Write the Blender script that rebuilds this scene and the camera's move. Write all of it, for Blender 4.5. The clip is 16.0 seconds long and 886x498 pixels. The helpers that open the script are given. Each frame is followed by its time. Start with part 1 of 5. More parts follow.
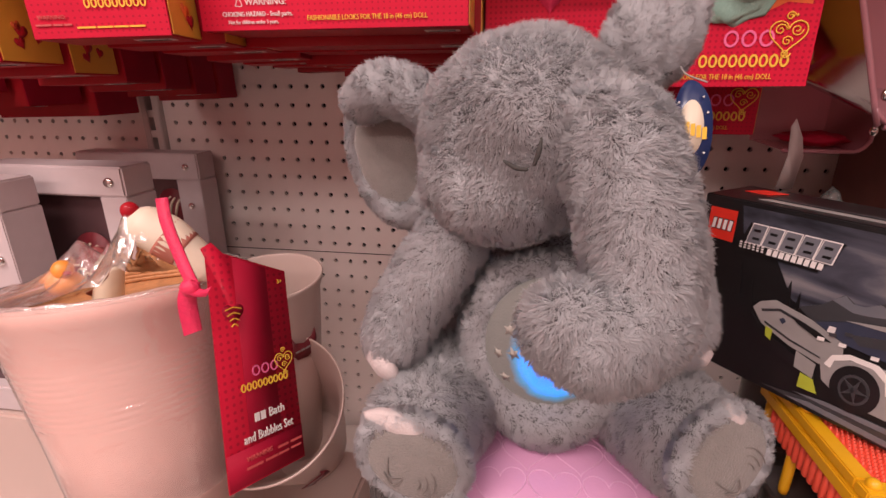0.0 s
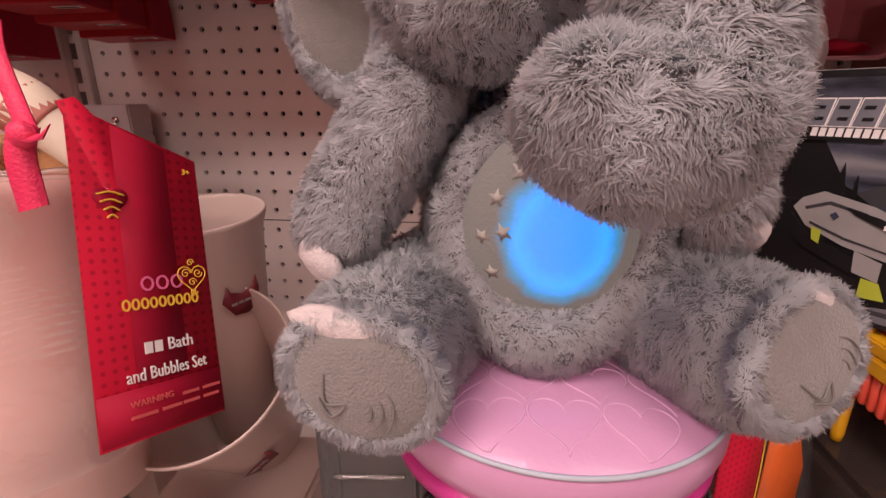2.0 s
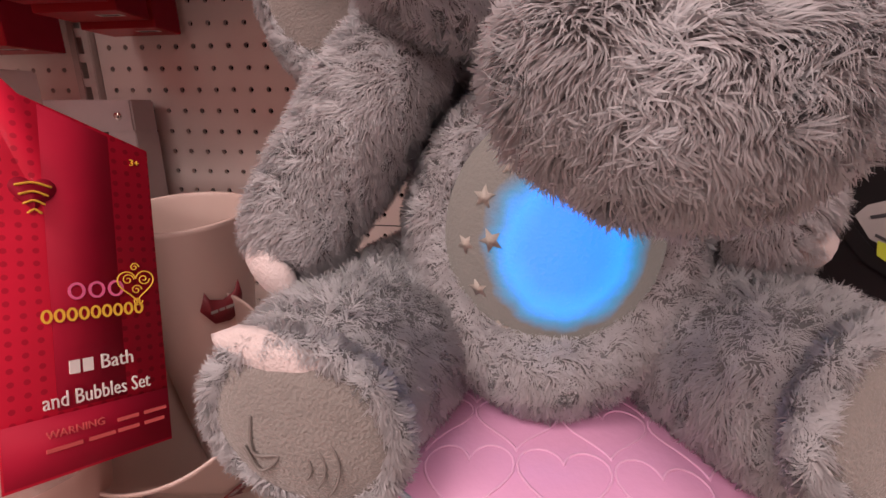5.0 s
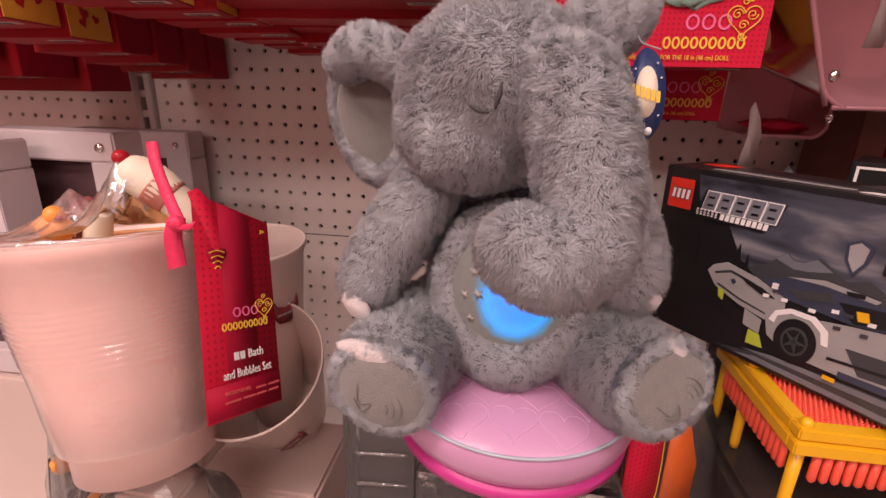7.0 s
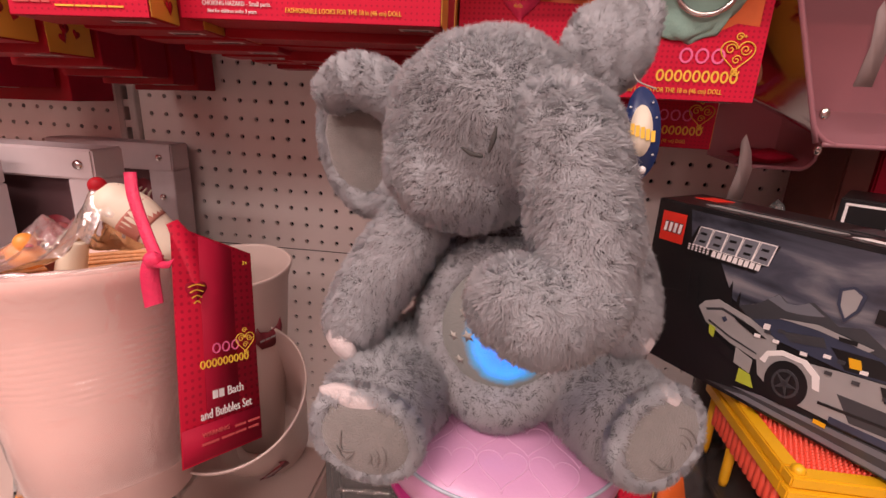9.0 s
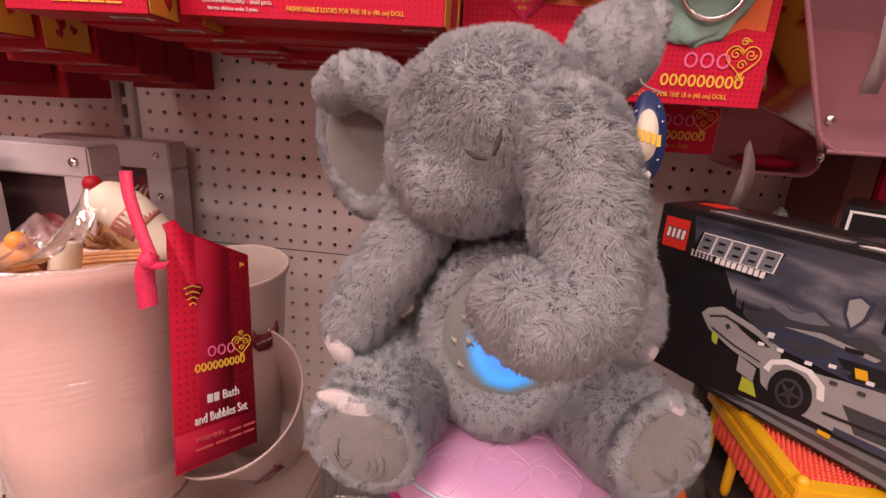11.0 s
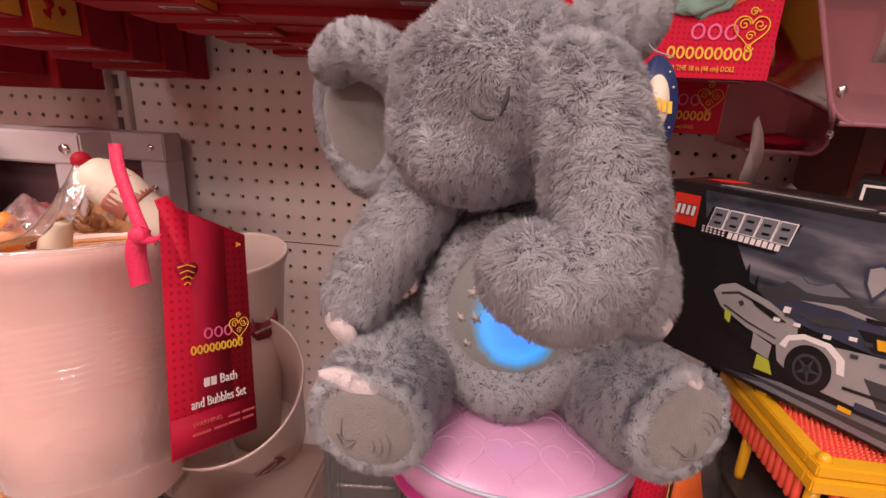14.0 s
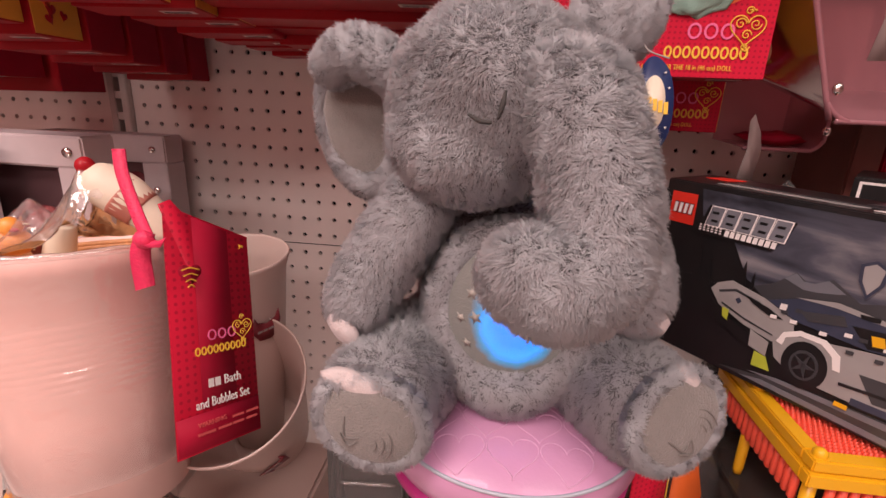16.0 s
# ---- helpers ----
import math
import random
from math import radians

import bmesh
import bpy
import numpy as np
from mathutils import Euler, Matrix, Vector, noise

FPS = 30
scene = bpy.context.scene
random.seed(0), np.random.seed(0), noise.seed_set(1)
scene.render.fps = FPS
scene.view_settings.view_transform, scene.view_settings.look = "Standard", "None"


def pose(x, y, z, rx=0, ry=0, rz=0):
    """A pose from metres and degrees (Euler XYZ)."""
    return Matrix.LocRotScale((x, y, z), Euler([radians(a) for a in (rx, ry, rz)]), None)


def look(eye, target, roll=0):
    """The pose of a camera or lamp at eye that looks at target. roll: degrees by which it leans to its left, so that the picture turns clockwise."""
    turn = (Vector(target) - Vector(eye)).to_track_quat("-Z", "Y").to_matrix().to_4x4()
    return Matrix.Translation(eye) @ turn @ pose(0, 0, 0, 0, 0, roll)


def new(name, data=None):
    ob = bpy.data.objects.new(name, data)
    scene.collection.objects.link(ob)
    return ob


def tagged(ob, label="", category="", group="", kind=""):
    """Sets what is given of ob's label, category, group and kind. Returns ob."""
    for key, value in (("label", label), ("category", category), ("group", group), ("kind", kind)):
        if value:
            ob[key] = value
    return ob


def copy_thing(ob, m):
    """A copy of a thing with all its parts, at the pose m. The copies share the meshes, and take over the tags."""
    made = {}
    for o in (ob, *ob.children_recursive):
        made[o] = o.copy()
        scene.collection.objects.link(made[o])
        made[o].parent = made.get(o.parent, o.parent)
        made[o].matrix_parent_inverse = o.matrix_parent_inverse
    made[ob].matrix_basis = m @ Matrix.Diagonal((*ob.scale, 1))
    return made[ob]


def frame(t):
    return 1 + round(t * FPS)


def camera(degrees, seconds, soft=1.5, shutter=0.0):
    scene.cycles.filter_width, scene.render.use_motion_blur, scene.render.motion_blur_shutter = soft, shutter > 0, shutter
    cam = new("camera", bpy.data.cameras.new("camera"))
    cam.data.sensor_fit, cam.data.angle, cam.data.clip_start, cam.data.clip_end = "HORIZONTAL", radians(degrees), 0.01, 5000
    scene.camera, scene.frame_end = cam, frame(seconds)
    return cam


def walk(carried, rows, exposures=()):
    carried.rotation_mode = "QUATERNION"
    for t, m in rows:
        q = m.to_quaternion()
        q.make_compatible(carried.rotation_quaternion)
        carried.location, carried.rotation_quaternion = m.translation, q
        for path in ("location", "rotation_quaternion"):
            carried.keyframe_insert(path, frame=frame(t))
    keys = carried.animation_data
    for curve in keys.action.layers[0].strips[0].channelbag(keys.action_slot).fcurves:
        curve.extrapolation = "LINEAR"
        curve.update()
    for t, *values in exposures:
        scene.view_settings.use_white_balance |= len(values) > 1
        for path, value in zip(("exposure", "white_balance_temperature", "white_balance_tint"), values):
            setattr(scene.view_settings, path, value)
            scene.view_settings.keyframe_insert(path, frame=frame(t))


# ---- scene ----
cam = camera(85.4, 16.0)
PATH = [
    (0, (-0.0150, 0.1760, 1.6940), (-0.3100, 2.0460, 1.0490), -0.1),
    (0.5, (-0.0070, 0.1810, 1.6860), (-0.3110, 2.0550, 1.0560), -1.3),
    (1, (-0.0150, 0.1940, 1.6520), (-0.2830, 2.0860, 1.0590), -1.2),
    (1.5, (-0.0200, 0.2120, 1.6260), (-0.2510, 2.1030, 1.0180), -0.5),
    (2, (-0.0170, 0.2290, 1.6010), (-0.2200, 2.1270, 1.0060), -0.5),
    (2.5, (-0.0180, 0.2490, 1.5770), (-0.2560, 2.1510, 1.0070), 0.3),
    (3, (-0.0160, 0.2770, 1.5540), (-0.2850, 2.1920, 1.0440), 0.7),
    (3.5, (-0.0170, 0.3000, 1.5580), (-0.3200, 2.2050, 1.0280), -0.0),
    (4, (-0.0140, 0.3070, 1.5630), (-0.3210, 2.2050, 1.0130), -0.3),
    (6.5, (0.0020, 0.1620, 1.6520), (-0.2550, 2.0510, 1.0470), 1.0),
    (7, (0.0020, 0.1470, 1.6660), (-0.2560, 2.0320, 1.0480), 1.6),
    (7.5, (0.0010, 0.1500, 1.6730), (-0.2390, 2.0400, 1.0650), 1.8),
    (8, (0.0040, 0.1560, 1.6840), (-0.2260, 2.0470, 1.0740), 2.1),
    (8.5, (0.0030, 0.1560, 1.6840), (-0.2160, 2.0510, 1.0820), 2.5),
    (9, (-0.0020, 0.1610, 1.6830), (-0.2100, 2.0590, 1.0880), 3.0),
    (11.5, (-0.0050, 0.1660, 1.6820), (-0.2050, 2.0680, 1.0960), 3.8),
    (12, (0.0010, 0.1650, 1.6800), (-0.2050, 2.0680, 1.0980), 3.7),
    (12.5, (0.0020, 0.1650, 1.6790), (-0.1990, 2.0710, 1.1070), 3.6),
    (13, (0.0010, 0.1650, 1.6790), (-0.2060, 2.0670, 1.0950), 3.4),
    (13.5, (-0.0040, 0.1690, 1.6670), (-0.2050, 2.0710, 1.0830), 3.3),
    (14, (-0.0080, 0.1720, 1.6640), (-0.2020, 2.0750, 1.0770), 3.0),
    (14.5, (-0.0130, 0.1720, 1.6620), (-0.2010, 2.0740, 1.0730), 2.9),
    (15, (-0.0110, 0.1700, 1.6630), (-0.2020, 2.0700, 1.0720), 2.7),
    (15.5, (-0.0050, 0.1690, 1.6650), (-0.2050, 2.0690, 1.0720), 2.4),
    (16, (-0.0070, 0.1690, 1.6670), (-0.2040, 2.0680, 1.0710), 2.5),
]
walk(cam, [(t, look(eye, target, roll)) for t, eye, target, roll in PATH])

# ---- world and light ----
world = bpy.data.worlds.new("store")
scene.world = world
world.use_nodes = True
world.node_tree.nodes["Background"].inputs[0].default_value = (1.0, 0.80, 0.78, 1)
world.node_tree.nodes["Background"].inputs[1].default_value = 0.11


def strip_light(name, loc, size_x, size_y, watts, colour):
    data = bpy.data.lights.new(name, "AREA")
    data.shape, data.size, data.size_y, data.energy, data.color = "RECTANGLE", size_x, size_y, watts, colour
    ob = new(name, data)
    ob.location = loc
    return ob


TINT = (1.0, 0.79, 0.752)
strip_light("ceiling_lamp", (-0.9, -0.55, 3.12), 1.2, 0.5, 40, TINT)
strip_light("ceiling_lamp", (0.9, -0.55, 3.12), 1.2, 0.5, 19, TINT)
strip_light("ceiling_lamp", (-0.7, -2.3, 3.12), 3.4, 0.5, 92, TINT)


# ---- materials ----
def material(name, colour, rough=0.6, metal=0.0, vary=0.12, scale=60.0, bump=0.0, bump_scale=300.0, coat=0.0, sheen=0.0, per_piece=0.0):
    m = bpy.data.materials.new(name)
    m.use_nodes = True
    nt = m.node_tree
    b = nt.nodes["Principled BSDF"]
    b.inputs["Roughness"].default_value, b.inputs["Metallic"].default_value = rough, metal
    b.inputs["Coat Weight"].default_value, b.inputs["Sheen Weight"].default_value = coat, sheen
    tc = nt.nodes.new("ShaderNodeTexCoord")
    n1 = nt.nodes.new("ShaderNodeTexNoise")
    n1.inputs["Scale"].default_value, n1.inputs["Detail"].default_value = scale, 6
    n2 = nt.nodes.new("ShaderNodeTexNoise")
    n2.inputs["Scale"].default_value, n2.inputs["Detail"].default_value = scale * 0.13, 3
    nt.links.new(tc.outputs["Object"], n1.inputs["Vector"])
    nt.links.new(tc.outputs["Object"], n2.inputs["Vector"])
    add = nt.nodes.new("ShaderNodeMath")
    add.operation = "ADD"
    nt.links.new(n1.outputs["Fac"], add.inputs[0])
    nt.links.new(n2.outputs["Fac"], add.inputs[1])
    last = add.outputs[0]
    if per_piece:
        isl = nt.nodes.new("ShaderNodeNewGeometry")
        mu = nt.nodes.new("ShaderNodeMath")
        mu.operation = "MULTIPLY_ADD"
        mu.inputs[1].default_value = per_piece
        nt.links.new(isl.outputs["Random Per Island"], mu.inputs[0])
        nt.links.new(last, mu.inputs[2])
        last = mu.outputs[0]
    ramp = nt.nodes.new("ShaderNodeMapRange")
    ramp.inputs["From Min"].default_value, ramp.inputs["From Max"].default_value = 0.6, 1.4 + per_piece
    ramp.inputs["To Min"].default_value, ramp.inputs["To Max"].default_value = 1 - vary, 1 + vary
    nt.links.new(last, ramp.inputs["Value"])
    mul = nt.nodes.new("ShaderNodeVectorMath")
    mul.operation = "SCALE"
    mul.inputs[0].default_value = colour
    nt.links.new(ramp.outputs["Result"], mul.inputs["Scale"])
    nt.links.new(mul.outputs["Vector"], b.inputs["Base Color"])
    if bump:
        n3 = nt.nodes.new("ShaderNodeTexNoise")
        n3.inputs["Scale"].default_value, n3.inputs["Detail"].default_value = bump_scale, 4
        nt.links.new(tc.outputs["Object"], n3.inputs["Vector"])
        bp = nt.nodes.new("ShaderNodeBump")
        bp.inputs["Strength"].default_value, bp.inputs["Distance"].default_value = bump, 0.002
        nt.links.new(n3.outputs["Fac"], bp.inputs["Height"])
        nt.links.new(bp.outputs["Normal"], b.inputs["Normal"])
    return m


def clear_plastic(name, colour, amount=0.85, rough=0.06, bump=0.3, bump_scale=40.0, sheen=0.0):
    """Thin clear sheet: mostly see-through, with gloss on it."""
    m = bpy.data.materials.new(name)
    m.use_nodes = True
    nt = m.node_tree
    out = nt.nodes["Material Output"]
    nt.nodes.remove(nt.nodes["Principled BSDF"])
    tr, gl, df = (nt.nodes.new(k) for k in ("ShaderNodeBsdfTransparent", "ShaderNodeBsdfGlossy", "ShaderNodeBsdfDiffuse"))
    tr.inputs["Color"].default_value = (*colour, 1)
    df.inputs["Color"].default_value = (*colour, 1)
    gl.inputs["Roughness"].default_value = rough
    fr = nt.nodes.new("ShaderNodeFresnel")
    fr.inputs["IOR"].default_value = 1.45
    ad = nt.nodes.new("ShaderNodeMath")
    ad.operation, ad.inputs[1].default_value = "ADD", sheen
    m1, m2 = nt.nodes.new("ShaderNodeMixShader"), nt.nodes.new("ShaderNodeMixShader")
    m1.inputs[0].default_value = 1 - amount
    nt.links.new(tr.outputs[0], m1.inputs[1])
    nt.links.new(df.outputs[0], m1.inputs[2])
    nt.links.new(fr.outputs[0], ad.inputs[0])
    nt.links.new(ad.outputs[0], m2.inputs[0])
    nt.links.new(m1.outputs[0], m2.inputs[1])
    nt.links.new(gl.outputs[0], m2.inputs[2])
    nt.links.new(m2.outputs[0], out.inputs["Surface"])
    if bump:
        tc = nt.nodes.new("ShaderNodeTexCoord")
        n3 = nt.nodes.new("ShaderNodeTexNoise")
        n3.inputs["Scale"].default_value, n3.inputs["Detail"].default_value = bump_scale, 3
        nt.links.new(tc.outputs["Object"], n3.inputs["Vector"])
        bp = nt.nodes.new("ShaderNodeBump")
        bp.inputs["Strength"].default_value, bp.inputs["Distance"].default_value = bump, 0.004
        nt.links.new(n3.outputs["Fac"], bp.inputs["Height"])
        nt.links.new(bp.outputs["Normal"], gl.inputs["Normal"])
        nt.links.new(bp.outputs["Normal"], fr.inputs["Normal"])
    return m


def dotted(name, base, dot, pitch, size, rough=0.6):
    """Printed card with a grid of small dots of its own pattern."""
    m = material(name, base, rough, vary=0.08, scale=40, coat=0.04)
    nt = m.node_tree
    b = nt.nodes["Principled BSDF"]
    src = b.inputs["Base Color"].links[0].from_socket
    tc = nt.nodes.new("ShaderNodeTexCoord")
    v = nt.nodes.new("ShaderNodeTexVoronoi")
    v.inputs["Scale"].default_value, v.inputs["Randomness"].default_value = 1 / pitch, 0.0
    nt.links.new(tc.outputs["Object"], v.inputs["Vector"])
    lt = nt.nodes.new("ShaderNodeMath")
    lt.operation, lt.inputs[1].default_value = "LESS_THAN", size
    nt.links.new(v.outputs["Distance"], lt.inputs[0])
    mix = nt.nodes.new("ShaderNodeMix")
    mix.data_type = "RGBA"
    nt.links.new(lt.outputs[0], mix.inputs["Factor"])
    nt.links.new(src, mix.inputs["A"])
    mix.inputs["B"].default_value = (*dot, 1)
    nt.links.new(mix.outputs["Result"], b.inputs["Base Color"])
    return m


FUR = material("grey_plush_fur", (0.62, 0.625, 0.645), 0.9, vary=0.17, scale=90, sheen=0.25, per_piece=0.2)
_nt = FUR.node_tree
_tl, _mx = _nt.nodes.new("ShaderNodeBsdfTranslucent"), _nt.nodes.new("ShaderNodeMixShader")
_pb = _nt.nodes["Principled BSDF"]
_mx.inputs[0].default_value = 0.45
_nt.links.new(_pb.inputs["Base Color"].links[0].from_socket, _tl.inputs["Color"])
_nt.links.new(_pb.outputs[0], _mx.inputs[1])
_nt.links.new(_tl.outputs[0], _mx.inputs[2])
_nt.links.new(_mx.outputs[0], _nt.nodes["Material Output"].inputs["Surface"])
UNDER = material("grey_plush_backing", (0.175, 0.175, 0.18), 0.95, vary=0.25, scale=200)
VELOUR = material("grey_velour", (0.215, 0.20, 0.186), 0.9, vary=0.12, scale=120, bump=0.6, bump_scale=900, sheen=0.3)
TOE = material("white_velour", (0.60, 0.53, 0.52), 0.9, vary=0.06, bump=0.4, bump_scale=800, sheen=0.2)
THREAD = material("dark_thread", (0.05, 0.047, 0.044), 0.8)
PALE_THREAD = material("silver_thread", (0.34, 0.31, 0.30), 0.5)
SOLE_THREAD = material("grey_thread", (0.17, 0.155, 0.145), 0.6)
BOARD = material("pegboard_enamel", (0.84, 0.76, 0.72), 0.5, vary=0.05, scale=12, bump=0.05, bump_scale=500)
# Near-black: the shade behind the peg holes is put into this colour.
HOLE_SHADE = material("hole_shade_black", (0.02, 0.017, 0.016), 0.9)
STEEL = material("painted_steel", (0.60, 0.55, 0.52), 0.45, vary=0.08)
SHELF = material("shelf_enamel", (0.70, 0.64, 0.60), 0.4, vary=0.06, scale=20)
RED = dotted("red_dotted_card", (0.60, 0.012, 0.045), (0.40, 0.008, 0.03), 0.0042, 0.22)
RED_DARK = material("dark_red_card", (0.33, 0.007, 0.030), 0.65, vary=0.12)
RED_PLAIN = material("red_card", (0.36, 0.010, 0.018), 0.5, vary=0.1, scale=25, coat=0.2)
for card in (RED, RED_DARK, RED_PLAIN):
    card.node_tree.nodes["Principled BSDF"].inputs["Specular IOR Level"].default_value = 0.15
GOLD = material("gold_card", (0.78, 0.40, 0.05), 0.4, vary=0.12, scale=30, coat=0.3)
YELLOW_INK = material("yellow_ink", (0.90, 0.55, 0.06), 0.5, vary=0.05)
PINK_INK = material("pink_ink", (0.85, 0.16, 0.36), 0.5, vary=0.05)
WHITE_INK = material("white_ink", (0.82, 0.78, 0.76), 0.5, vary=0.05)
PALE_RED_INK = material("pale_red_ink", (0.60, 0.10, 0.10), 0.5, vary=0.05)
STICKER = material("white_sticker", (0.72, 0.66, 0.62), 0.5, vary=0.1)
BARCODE = material("barcode_black", (0.10, 0.09, 0.09), 0.6)
TUB = material("pale_pink_plastic", (0.79, 0.53, 0.47), 0.35, vary=0.04, scale=8, coat=0.15)
TUB_WHITE = material("milky_plastic", (0.62, 0.48, 0.43), 0.35, vary=0.05, scale=10)
RIBBON = material("pink_ribbon", (0.75, 0.03, 0.11), 0.55, vary=0.15, scale=300, bump=0.4, bump_scale=700)
FILM = clear_plastic("shrink_film", (1.0, 0.93, 0.91), 0.85, 0.17, 0.9, 45, 0.14)
CLEAR = clear_plastic("clear_plastic", (0.96, 0.93, 0.91), 0.93, 0.05, 0.25, 30)
PINK_CLEAR = clear_plastic("pink_clear_plastic", (0.62, 0.29, 0.33), 0.50, 0.14, 0.15, 12)
SMOKE = clear_plastic("smoky_plastic", (0.40, 0.33, 0.30), 0.88, 0.1, 0.3, 20)
SEAT = material("pink_vinyl", (0.56, 0.285, 0.455), 0.38, vary=0.05, scale=20, bump=0.08, bump_scale=400, coat=0.15)
SEAT_DARK = material("magenta_plastic", (0.55, 0.04, 0.25), 0.35)
PIPING = material("grey_blue_piping", (0.42, 0.46, 0.52), 0.5)
STITCH = material("pale_pink_thread", (0.62, 0.35, 0.52), 0.6)
BLACK = material("black_card", (0.012, 0.011, 0.012), 0.35, vary=0.3, scale=20, coat=0.3)
GREY_ART = material("grey_print", (0.05, 0.05, 0.056), 0.4, vary=0.25, scale=30, coat=0.3)


def printed_sky():
    """Stormy printed sky: dark and pale banks of cloud."""
    m = material("stormy_sky_print", (0.09, 0.095, 0.12), 0.4, vary=0.2, scale=30, coat=0.3)
    nt = m.node_tree
    tc, ns, ramp = (nt.nodes.new(k) for k in ("ShaderNodeTexCoord", "ShaderNodeTexNoise", "ShaderNodeValToRGB"))
    mp = nt.nodes.new("ShaderNodeMapping")
    mp.inputs["Rotation"].default_value = (0, 0.45, 0)
    mp.inputs["Scale"].default_value = (14, 14, 42)
    ns.inputs["Scale"].default_value, ns.inputs["Detail"].default_value, ns.inputs["Distortion"].default_value = 1.0, 6, 0.6
    ramp.color_ramp.elements[0].position, ramp.color_ramp.elements[0].color = 0.34, (0.016, 0.017, 0.024, 1)
    ramp.color_ramp.elements[1].position, ramp.color_ramp.elements[1].color = 0.72, (0.27, 0.255, 0.265, 1)
    e = ramp.color_ramp.elements.new(0.52)
    e.color = (0.075, 0.078, 0.105, 1)
    nt.links.new(tc.outputs["Object"], mp.inputs["Vector"])
    nt.links.new(mp.outputs["Vector"], ns.inputs["Vector"])
    nt.links.new(ns.outputs["Fac"], ramp.inputs["Fac"])
    nt.links.new(ramp.outputs["Color"], nt.nodes["Principled BSDF"].inputs["Base Color"])
    return m


SKY_PRINT = printed_sky()
PALE_ART = material("pale_grey_print", (0.33, 0.315, 0.31), 0.4, vary=0.15, scale=40, coat=0.3)
BLUE_ART = material("navy_print", (0.040, 0.047, 0.080), 0.4, vary=0.2, coat=0.3)
LIME = material("lime_print", (0.45, 0.52, 0.05), 0.4)
LOGO_RED = material("logo_red", (0.75, 0.035, 0.02), 0.4, coat=0.3)
YELLOW = material("yellow_plastic", (0.80, 0.42, 0.012), 0.35, vary=0.05, coat=0.1)
PIN_RED = material("coral_red_plastic", (0.85, 0.10, 0.055), 0.45, vary=0.08)
ORANGE = material("orange_plastic", (0.85, 0.33, 0.06), 0.4, vary=0.08)
ORANGE_CARD = material("orange_card", (0.72, 0.14, 0.025), 0.5)
SKIN = material("tan_plastic", (0.62, 0.35, 0.22), 0.5, vary=0.05)
FRAME_WHITE = material("white_frame_plastic", (0.60, 0.52, 0.53), 0.4, vary=0.05)
FRAME_DARK = material("dark_pane", (0.10, 0.055, 0.06), 0.12, vary=0.2, scale=15)
NAVY = material("navy_card", (0.012, 0.028, 0.11), 0.4, vary=0.1, coat=0.3)
CREAM = material("cream_card", (0.75, 0.66, 0.52), 0.5)
WOODY = material("brown_book_cloth", (0.11, 0.033, 0.024), 0.6, vary=0.25, scale=30)
CHROME = material("chrome", (0.75, 0.72, 0.70), 0.15, metal=1.0)
FLOOR = material("grey_vinyl_floor", (0.42, 0.38, 0.36), 0.35, vary=0.1, scale=4)
CEIL = material("white_ceiling_paint", (0.75, 0.72, 0.70), 0.8, vary=0.04, scale=3)
FAR_WALL = material("stocked_aisle_pink", (0.50, 0.30, 0.28), 0.7, vary=0.3, scale=3)
MINT = material("mint_cloth", (0.30, 0.50, 0.42), 0.7, vary=0.15, bump=0.3, bump_scale=500)


def glow_material():
    """Velour patch with a lamp behind it; the light fades from its middle to a faint grey glow."""
    m = material("lit_velour", (0.125, 0.112, 0.102), 0.9, vary=0.1, scale=150, bump=0.4, bump_scale=700)
    nt = m.node_tree
    b = nt.nodes["Principled BSDF"]
    tc = nt.nodes.new("ShaderNodeTexCoord")
    mp = nt.nodes.new("ShaderNodeMapping")
    mp.inputs["Location"].default_value = (-0.10, 0, -0.10)
    mp.inputs["Scale"].default_value = (33.5, 8.0, 28.0)
    ln = nt.nodes.new("ShaderNodeVectorMath")
    ln.operation = "LENGTH"
    ns = nt.nodes.new("ShaderNodeTexNoise")
    ns.inputs["Scale"].default_value = 120
    ad = nt.nodes.new("ShaderNodeMath")
    ad.operation = "MULTIPLY_ADD"
    ad.inputs[1].default_value = 0.16
    rs = nt.nodes.new("ShaderNodeValToRGB")
    rs.color_ramp.elements[0].position, rs.color_ramp.elements[0].color = 0.50, (0.0, 0.215, 1.0, 1)
    # Grey edge glow is added to make up for the velour's lowered base colour.
    rs.color_ramp.elements[1].position, rs.color_ramp.elements[1].color = 1.0, (0.075, 0.064, 0.058, 1)
    e = rs.color_ramp.elements.new(0.70)
    e.color = (0.0, 0.28, 0.95, 1)
    e = rs.color_ramp.elements.new(0.86)
    e.color = (0.01, 0.16, 0.32, 1)
    nt.links.new(tc.outputs["Object"], mp.inputs["Vector"])
    nt.links.new(mp.outputs["Vector"], ln.inputs[0])
    nt.links.new(tc.outputs["Object"], ns.inputs["Vector"])
    nt.links.new(ns.outputs["Fac"], ad.inputs[0])
    nt.links.new(ln.outputs["Value"], ad.inputs[2])
    nt.links.new(ad.outputs[0], rs.inputs["Fac"])
    nt.links.new(rs.outputs["Color"], b.inputs["Emission Color"])
    b.inputs["Emission Strength"].default_value = 1.5
    return m


GLOW = glow_material()
STAR = material("pale_star_velour", (0.42, 0.39, 0.35), 0.9, vary=0.08, bump=0.3, bump_scale=800)


# ---- builders ----
def thing(name, label, category, loc=(0, 0, 0), group="", kind=""):
    ob = new(name)
    ob.location = loc
    return tagged(ob, label, category, group, kind)


